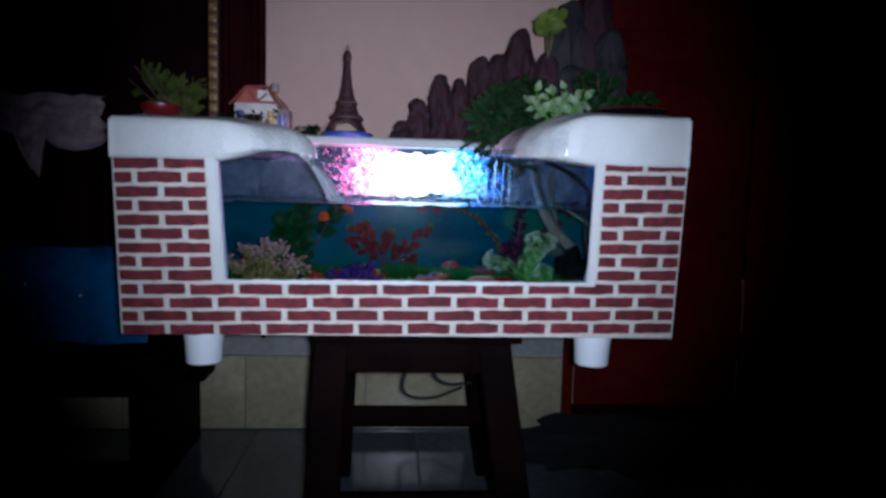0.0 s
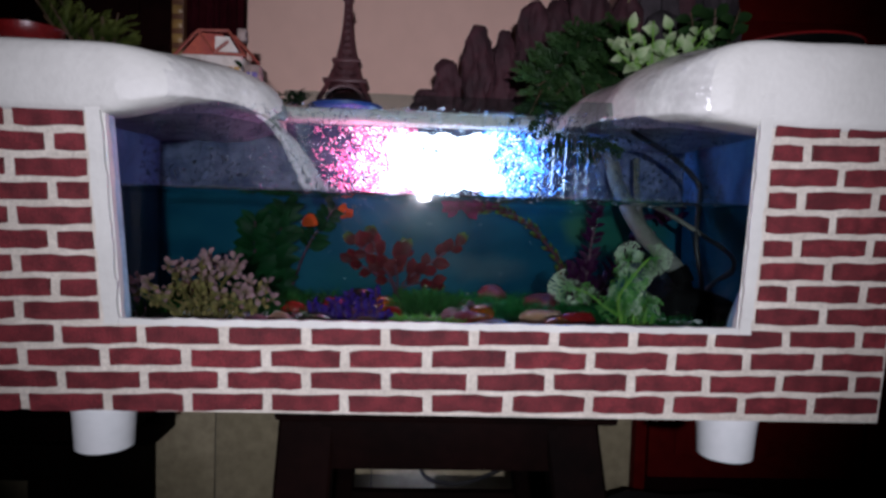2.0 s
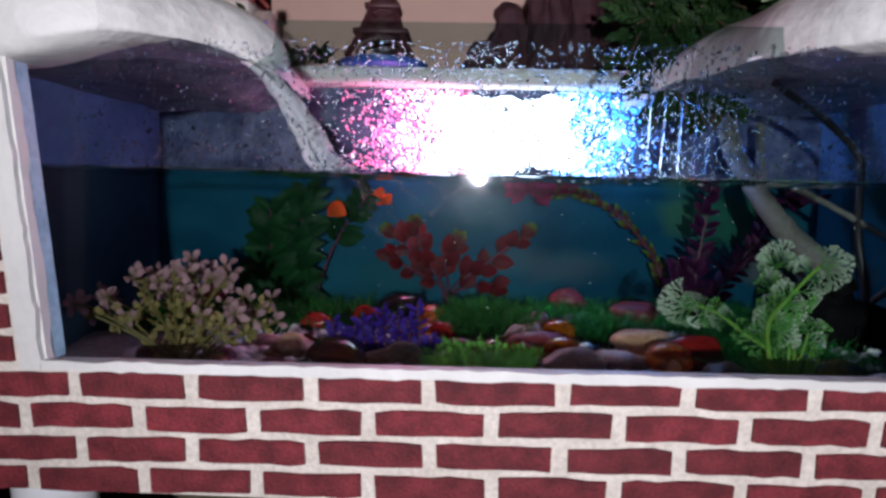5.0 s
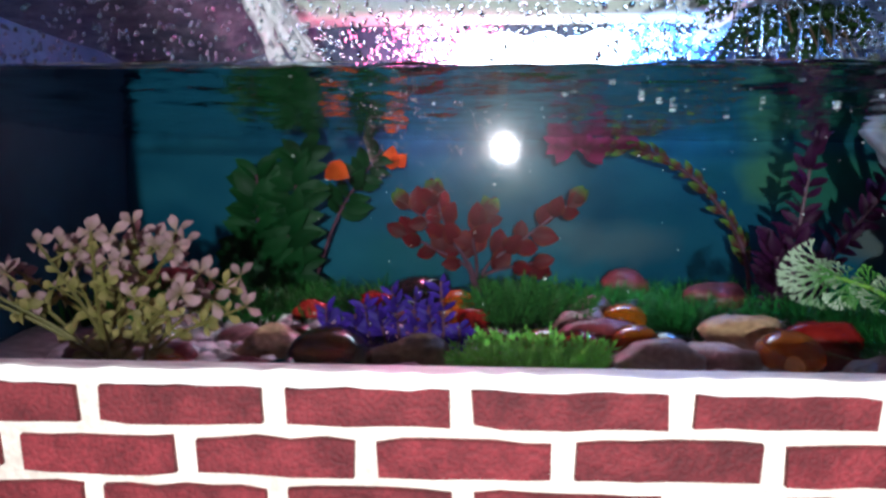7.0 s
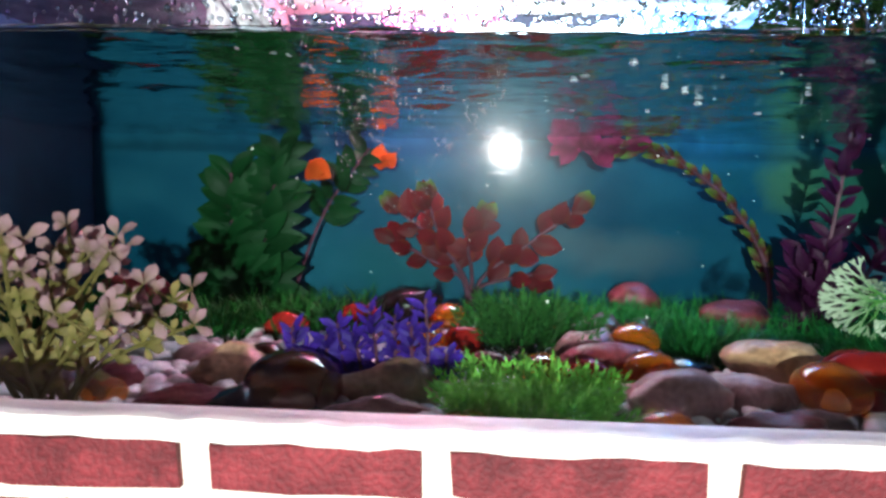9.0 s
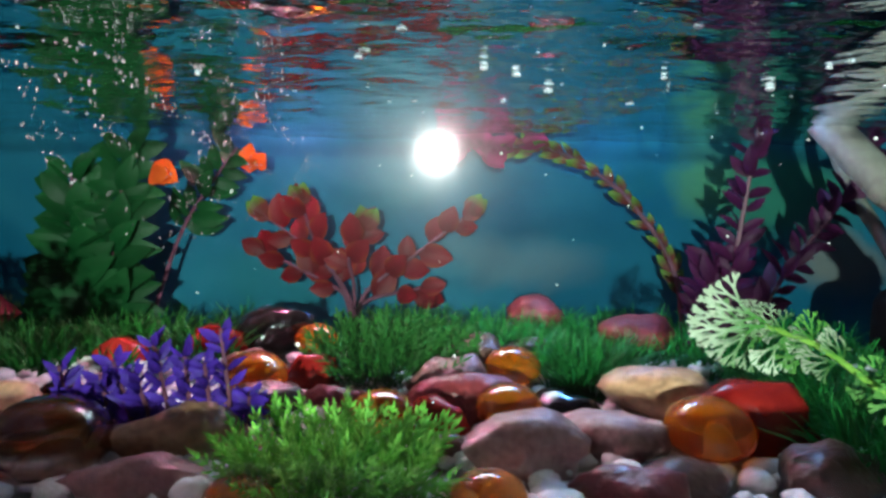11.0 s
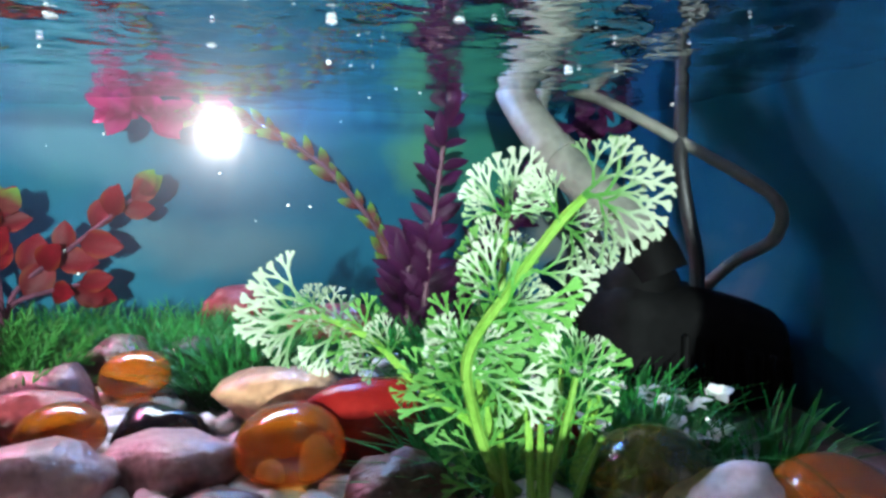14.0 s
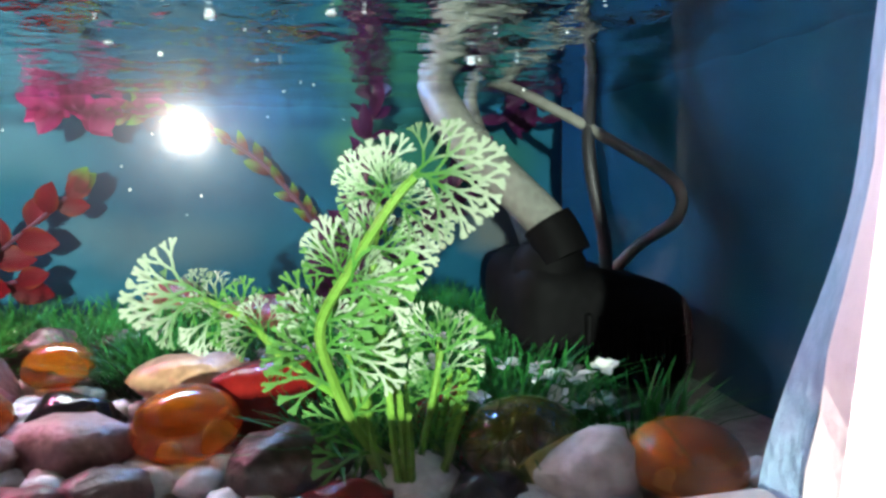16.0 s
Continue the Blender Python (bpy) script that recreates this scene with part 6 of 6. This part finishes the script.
# ---- on top of the tank ----
def toy_tower():
    t = thing("toy_tower", (-0.123, 0.40, 0.7165), "bronze model of a lattice tower on a blue base", "figurine")
    x0, y0, z0 = -0.123, 0.400, 0.7165
    part("base", ring_bm([(0.050, 0.0), (0.052, 0.002), (0.052, 0.007), (0.048, 0.009)], (x0, y0, z0), 28), M["bluebase"], t, "round blue plastic base")
    def half(z):
        u = z / 0.172
        return 0.0036 + 0.040 * (1 - u) ** 2.6
    zs = [0.009 + 0.160 * i / 16 for i in range(17)]
    for sx in (-1, 1):
        for sy in (-1, 1):
            pts = [Vector((x0 + sx * half(z) * 0.92, y0 + sy * half(z) * 0.92, z0 + z)) for z in zs]
            bm = bmesh.new()
            add_tube(bm, pts, 0.0042, 0.0016, 6)
            part("leg", bm, M["iron"], t)
    brace = bmesh.new()
    for i in range(len(zs) - 1):
        a, b = zs[i], zs[i + 1]
        for k in range(4):
            c0, c1 = [(-1, -1), (1, -1), (1, 1), (-1, 1)][k], [(1, -1), (1, 1), (-1, 1), (-1, -1)][k]
            if i < 2:
                continue
            for p, q in (((c0, a), (c1, b)), ((c1, a), (c0, b))):
                v0 = Vector((x0 + p[0][0] * half(p[1]) * 0.9, y0 + p[0][1] * half(p[1]) * 0.9, z0 + p[1]))
                v1 = Vector((x0 + q[0][0] * half(q[1]) * 0.9, y0 + q[0][1] * half(q[1]) * 0.9, z0 + q[1]))
                add_tube(brace, [v0, v1], 0.0021, seg=4)
    part("lattice", brace, M["iron"], t, kind="stuff")
    for z, e in ((0.038, 1.25), (0.068, 1.35), (0.157, 2.0)):
        h = half(z) * e
        part("platform", box_bm((x0 - h, y0 - h, z0 + z - 0.003), (x0 + h, y0 + h, z0 + z + 0.003), 0.001, 1), M["iron"], t)
    arch = [(x0 + 0.026 * math.cos(math.pi * k / 10), y0 - 0.028, z0 + 0.012 + 0.018 * math.sin(math.pi * k / 10)) for k in range(11)]
    part("arch", tube_bm(arch, 0.0022, seg=6, n=2), M["iron"], t)
    core = bmesh.new()
    levels = [[core.verts.new((x0 + a * 0.78 * half(z), y0 + b * 0.78 * half(z), z0 + z)) for a, b in ((-1, -1), (1, -1), (1, 1), (-1, 1))] for z in zs[3:]]
    for a, b in zip(levels, levels[1:]):
        for k in range(4):
            core.faces.new((a[k], a[(k + 1) % 4], b[(k + 1) % 4], b[k]))
    core.faces.new(levels[0][::-1])
    core.faces.new(levels[-1])
    part("core", core, M["iron"], t, smooth=False)
    part("spire", ring_bm([(0.0055, 0), (0.0065, 0.006), (0.004, 0.012), (0.0012, 0.014), (0.0008, 0.026)], (x0, y0, z0 + 0.158), 10), M["iron"], t)


def toy_house():
    h = thing("toy_house", (-0.275, 0.33, 0.712), "small painted toy house with a red-trimmed white gable", "figurine")
    z0, y0, y1 = 0.711, 0.30, 0.36
    part("wall", box_bm((-0.322, y0, z0), (-0.246, y1, 0.766), 0.001, 1), M["housewall"], h)
    part("wing", box_bm((-0.2455, y0 + 0.010, z0), (-0.226, y1 - 0.004, 0.758), 0.001, 1), M["housegrey"], h)
    def prism(front, ya, yb, material, nm):
        bm = bmesh.new()
        f = [bm.verts.new((x, ya, z)) for x, z in front]
        g = [bm.verts.new((x, yb, z)) for x, z in front]
        bm.faces.new(f)
        bm.faces.new(g[::-1])
        for i in range(len(front)):
            bm.faces.new((f[i], g[i], g[(i + 1) % len(front)], f[(i + 1) % len(front)]))
        bmesh.ops.recalc_face_normals(bm, faces=bm.faces[:])
        return part(nm, bm, material, h, smooth=False)
    prism([(-0.322, 0.766), (-0.246, 0.766), (-0.272, 0.793), (-0.300, 0.793)], y0 + 0.002, y1, M["houseroof"], "gable")
    prism([(-0.2795, 0.770), (-0.250, 0.770), (-0.262, 0.789), (-0.2795, 0.789)], y0 - 0.001, y0 + 0.002, M["housewall"], "white_gable_panel")
    for a, b in (((-0.330, 0.762), (-0.300, 0.795)), ((-0.300, 0.795), (-0.262, 0.796)), ((-0.300, 0.795), (-0.280, 0.768)), ((-0.280, 0.768), (-0.242, 0.766)),
                 ((-0.262, 0.796), (-0.240, 0.764)), ((-0.280, 0.768), (-0.262, 0.783)), ((-0.255, 0.790), (-0.224, 0.757))):
        m = ((a[0] + b[0]) / 2, (a[1] + b[1]) / 2)
        part("trim_board", tube_bm([(a[0], y0 - 0.004, a[1]), (m[0], y0 - 0.004, m[1]), (b[0], y0 - 0.004, b[1])], 0.0020, seg=6, n=3), M["housered"], h)
    part("chimney", box_bm((-0.258, y0 + 0.02, 0.790), (-0.247, y0 + 0.035, 0.806), 0.001, 1), M["housegrey"], h)
    for x, z, m in ((-0.256, 0.742, "houseyellow"), (-0.312, 0.742, "houseblue"), (-0.236, 0.738, "houseblue")):
        dy = 0.010 if x > -0.246 else 0.0
        w = part("window", box_bm((x - 0.007, y0 + dy - 0.002, z - 0.012), (x + 0.007, y0 + dy + 0.001, z + 0.010), 0.0006, 1), M[m], h)
        part("bar", box_bm((x - 0.0008, y0 + dy - 0.003, z - 0.012), (x + 0.0008, y0 + dy - 0.002, z + 0.010)), M["housewall"], w)
    part("door", box_bm((-0.296, y0 - 0.002, z0), (-0.272, y0 + 0.001, 0.746), 0.0006, 1), M["brown_trim"], h)
    b = thing("dark_bush", (-0.31, 0.27, 0.715), "dark little artificial bush before the toy house", "plant")
    lf = finish(leaf_bm(0.012, 0.004, 0.2, 4, 0.2), "leaf", M["fern"])
    r = random.Random(31)
    for i in range(110):
        a, e = r.uniform(0, 6.28), r.uniform(0.1, 1.4)
        c = Vector((-0.296 + r.gauss(0, 0.022), 0.272 + r.gauss(0, 0.008), 0.718 + 0.026 * r.random()))
        piece("leaf", lf, b, aim(c, (math.cos(a), math.sin(a) - 0.2, e), 0, r.uniform(0.7, 1.2)))
    b = thing("small_bush", (-0.195, 0.36, 0.71), "little green artificial bush on the rear rim", "plant")
    for i in range(80):
        a, e = r.uniform(0, 6.28), r.uniform(0.0, 1.2)
        c = Vector((-0.192 + r.gauss(0, 0.014), 0.355 + r.gauss(0, 0.008), 0.712 + 0.018 * r.random()))
        piece("leaf", lf, b, aim(c, (math.cos(a), math.sin(a), e), 0, r.uniform(0.7, 1.2)))


def shrub():
    r = random.Random(41)
    p = thing("potted_shrub", (-0.43, 0.27, 0.713), "yellow-green artificial shrub standing on the white shelf", "plant")
    kinds = [finish(spray_bm(k, 0.026, 8, 0.0085, 0.0009), "spray", M["shrub"], False) for k in range(4)]
    part("foot", ring_bm([(0.022, 0.0), (0.026, 0.004), (0.024, 0.016), (0.010, 0.018)], (-0.385, 0.27, 0.712), 18), M["blackplastic"], p)
    for i in range(26):
        a = r.uniform(0, 6.28)
        tx = -0.44 + 0.070 * math.cos(a) * math.sqrt(r.random())
        ty = 0.275 + 0.05 * math.sin(a) * r.random()
        tz = 0.775 + 0.045 * r.random() + (0.012 if tx < -0.46 else -0.012)
        s = [(-0.387 + r.uniform(-0.008, 0.008), 0.27, 0.722), (-0.40 + 0.4 * (tx + 0.4), (ty + 0.27) / 2, 0.748), (tx, ty, tz)]
        stem_part(p, s, M["stem_brown"], 0.0017, 0.0009)
        for q in range(5):
            leafy(p, s, r.choice(kinds), 3, r, 0.25, 0.5, (0.6, 1.15), "spray", 1, 0.1, 0.9)
    d = thing("red_bowl", (-0.368, 0.055, 0.7125), "small red plastic bowl on the white shelf", "bowl")
    part("bowl", ring_bm([(0.018, 0.0), (0.024, 0.003), (0.028, 0.012), (0.0285, 0.016), (0.026, 0.016), (0.022, 0.006)], (-0.368, 0.055, 0.7115)), M["redplastic"], d)
    d = thing("dark_tray", (0.342, 0.070, 0.7375), "round black tray with a red rim on the shelf", "tray")
    part("plate", ring_bm([(0.040, 0.0), (0.050, 0.0015), (0.056, 0.006), (0.054, 0.0065), (0.046, 0.003)], (0.342, 0.070, 0.7375), 32), M["blackplastic"], d)
    part("rim", ring_bm([(0.0560, 0.0058), (0.0572, 0.0070), (0.0556, 0.0082), (0.0540, 0.0074)], (0.342, 0.070, 0.7375), 32), M["redplastic"], d, "red rim")
    stone(0.262, 0.15, 0.022, 0.016, 0.007, "palestone", 10, 0.7395 - BED - 0.012)


def rocks():
    for i, (x, y, zt, w, m) in enumerate(((-0.010, 0.425, 0.757, 0.024, "rock"), (0.020, 0.430, 0.803, 0.024, "rock"), (0.068, 0.425, 0.853, 0.026, "rock"), (0.106, 0.415, 0.846, 0.020, "rock"),
                                          (0.150, 0.425, 0.893, 0.032, "rock"), (0.190, 0.445, 0.905, 0.03, "rock"), (0.236, 0.430, 0.952, 0.036, "rock"), (0.285, 0.42, 0.905, 0.03, "rock"),
                                          (0.335, 0.435, 1.02, 0.042, "rock2"), (0.395, 0.44, 1.055, 0.042, "rock"), (0.415, 0.41, 0.955, 0.045, "rock2"), (0.225, 0.405, 0.85, 0.03, "rock"), (0.34, 0.40, 0.88, 0.04, "rock2"))):
        bm = bmesh.new()
        z0 = 0.7155
        h = zt - z0
        bmesh.ops.create_icosphere(bm, subdivisions=4, radius=1)
        o = Vector((i * 7.1, 0, 3.3))
        for v in bm.verts:
            c = v.co.copy()
            t = (c.z + 1) / 2
            k = 1 + 0.40 * noise.noise(Vector((c.x * 1.6, c.y * 1.6, c.z * 1.6)) + o) + 0.26 * noise.noise(Vector((c.x * 4, c.y * 4, c.z * 3)) + o) + 0.12 * noise.noise(Vector((c.x * 9, c.y * 9, c.z * 5)) + o)
            body = (1 - t ** 9) ** 0.5 * (1.0 - 0.30 * t) if t < 1 else 0
            ang = math.atan2(c.y, c.x)
            v.co = Vector((x + w * k * math.cos(ang) * max(body, 0.15 * (1 - t)), y + 0.8 * w * k * math.sin(ang) * max(body, 0.15 * (1 - t)), z0 + h * t * (1 + 0.04 * noise.noise(c * 2 + o))))
            if t < 0.02:
                v.co.z = z0
        solo("rock", bm, M[m], "tall rough dark reddish rock standing on the rear rim" if m == "rock" else "tall rough dark blue-grey rock standing on the rear rim", "rock", "rocks on the rear rim")


def foliage():
    r = random.Random(61)
    fern = [finish(spray_bm(70 + k, 0.036, 7, 0.015, 0.0026), "frond", M["fern"], False) for k in range(4)]
    p = thing("trailing_fern", (0.19, 0.33, 0.72), "dark green artificial foliage hanging over the rear rim", "plant")
    for i in range(30):
        tx = 0.10 + 0.16 * r.random()
        tz = 0.69 + 0.105 * r.random() * min(1, (tx - 0.06) / 0.12)
        s = [(0.20 + r.uniform(-0.03, 0.03), 0.345, 0.722), (0.5 * (tx + 0.2), 0.30, max(tz, 0.74) + 0.015), (tx, 0.25 + r.uniform(-0.04, 0.05), tz)]
        stem_part(p, s, M["stem_brown"], 0.0016, 0.0008)
        for q in range(3):
            leafy(p, s, r.choice(fern), 3, r, 0.25, 0.5, (0.6, 1.1), "frond", 2, 0.25, 0.8)
    for i in range(12):
        tx, tz = 0.150 + 0.0075 * i, 0.630 + 0.045 * r.random()
        s = [(0.17 + r.uniform(-0.02, 0.04), 0.345, 0.722), (0.5 * (tx + 0.18), 0.31, 0.728), (tx, 0.275 + r.uniform(-0.03, 0.03), tz)]
        stem_part(p, s, M["stem_brown"], 0.0014, 0.0007)
        for q in range(3):
            leafy(p, s, r.choice(fern), 3, r, 0.35, 0.6, (0.4, 0.75), "frond", 2, 0.25, 0.8)
    p = thing("ivy_plant", (0.27, 0.22, 0.735), "artificial ivy with pale green and white leaves", "plant")
    ivy = finish(leaf_bm(0.023, 0.0078, 0.25, 6, 0.25, 0.72), "leaf", M["ivy"])
    for i in range(11):
        tx, tz = 0.200 + 0.0115 * i + r.uniform(-0.008, 0.008), 0.772 + 0.040 * r.random()
        s = [(0.265 + r.uniform(-0.012, 0.012), 0.235, 0.735), (0.5 * (tx + 0.265), 0.22, 0.755), (tx, 0.195 + r.uniform(-0.02, 0.02), tz)]
        stem_part(p, s, M["stem_green"], 0.0014, 0.0008)
        leafy(p, s, ivy, 5, r, 0.5, 0.5, (0.6, 0.95), "leaf", 1, 0.3, 0.7)
    lf = finish(leaf_bm(0.030, 0.0095, 0.3, 6, 0.2), "leaf", M["fern"])
    p = thing("green_foliage", (0.375, 0.30, 0.742), "green artificial foliage behind the tray", "plant")
    for i in range(18):
        tx, tz = 0.30 + 0.14 * r.random(), 0.765 + 0.075 * r.random()
        s = [(0.365, 0.31, 0.742), (0.5 * (tx + 0.365), 0.28, 0.77), (tx, 0.25 + r.uniform(-0.03, 0.03), tz)]
        stem_part(p, s, M["stem_brown"], 0.0014, 0.0008)
        leafy(p, s, lf, 6, r, 0.4, 0.5, (0.6, 1.0), "leaf", 2, 0.3, 0.6)
    yl = finish(leaf_bm(0.026, 0.010, 0.35, 5, 0.25), "leaf", M["lime"])
    p = thing("lime_plant", (0.285, 0.41, 0.90), "lime green artificial leaves between the rocks", "plant")
    for i in range(9):
        s = [(0.285, 0.41, 0.89), (0.284 + r.uniform(-0.01, 0.01), 0.40, 0.93), (0.283 + r.uniform(-0.026, 0.026), 0.385, 0.955 + r.uniform(-0.005, 0.03))]
        stem_part(p, s, M["stem_olive"], 0.0013, 0.0008)
        leafy(p, s, yl, 6, r, 0.6, 0.4, (0.7, 1.1), "leaf", 1, 0.4, 0.5)


bed()
stones()
grasses()
water_plants()
pump()
toy_tower()
toy_house()
shrub()
rocks()
foliage()
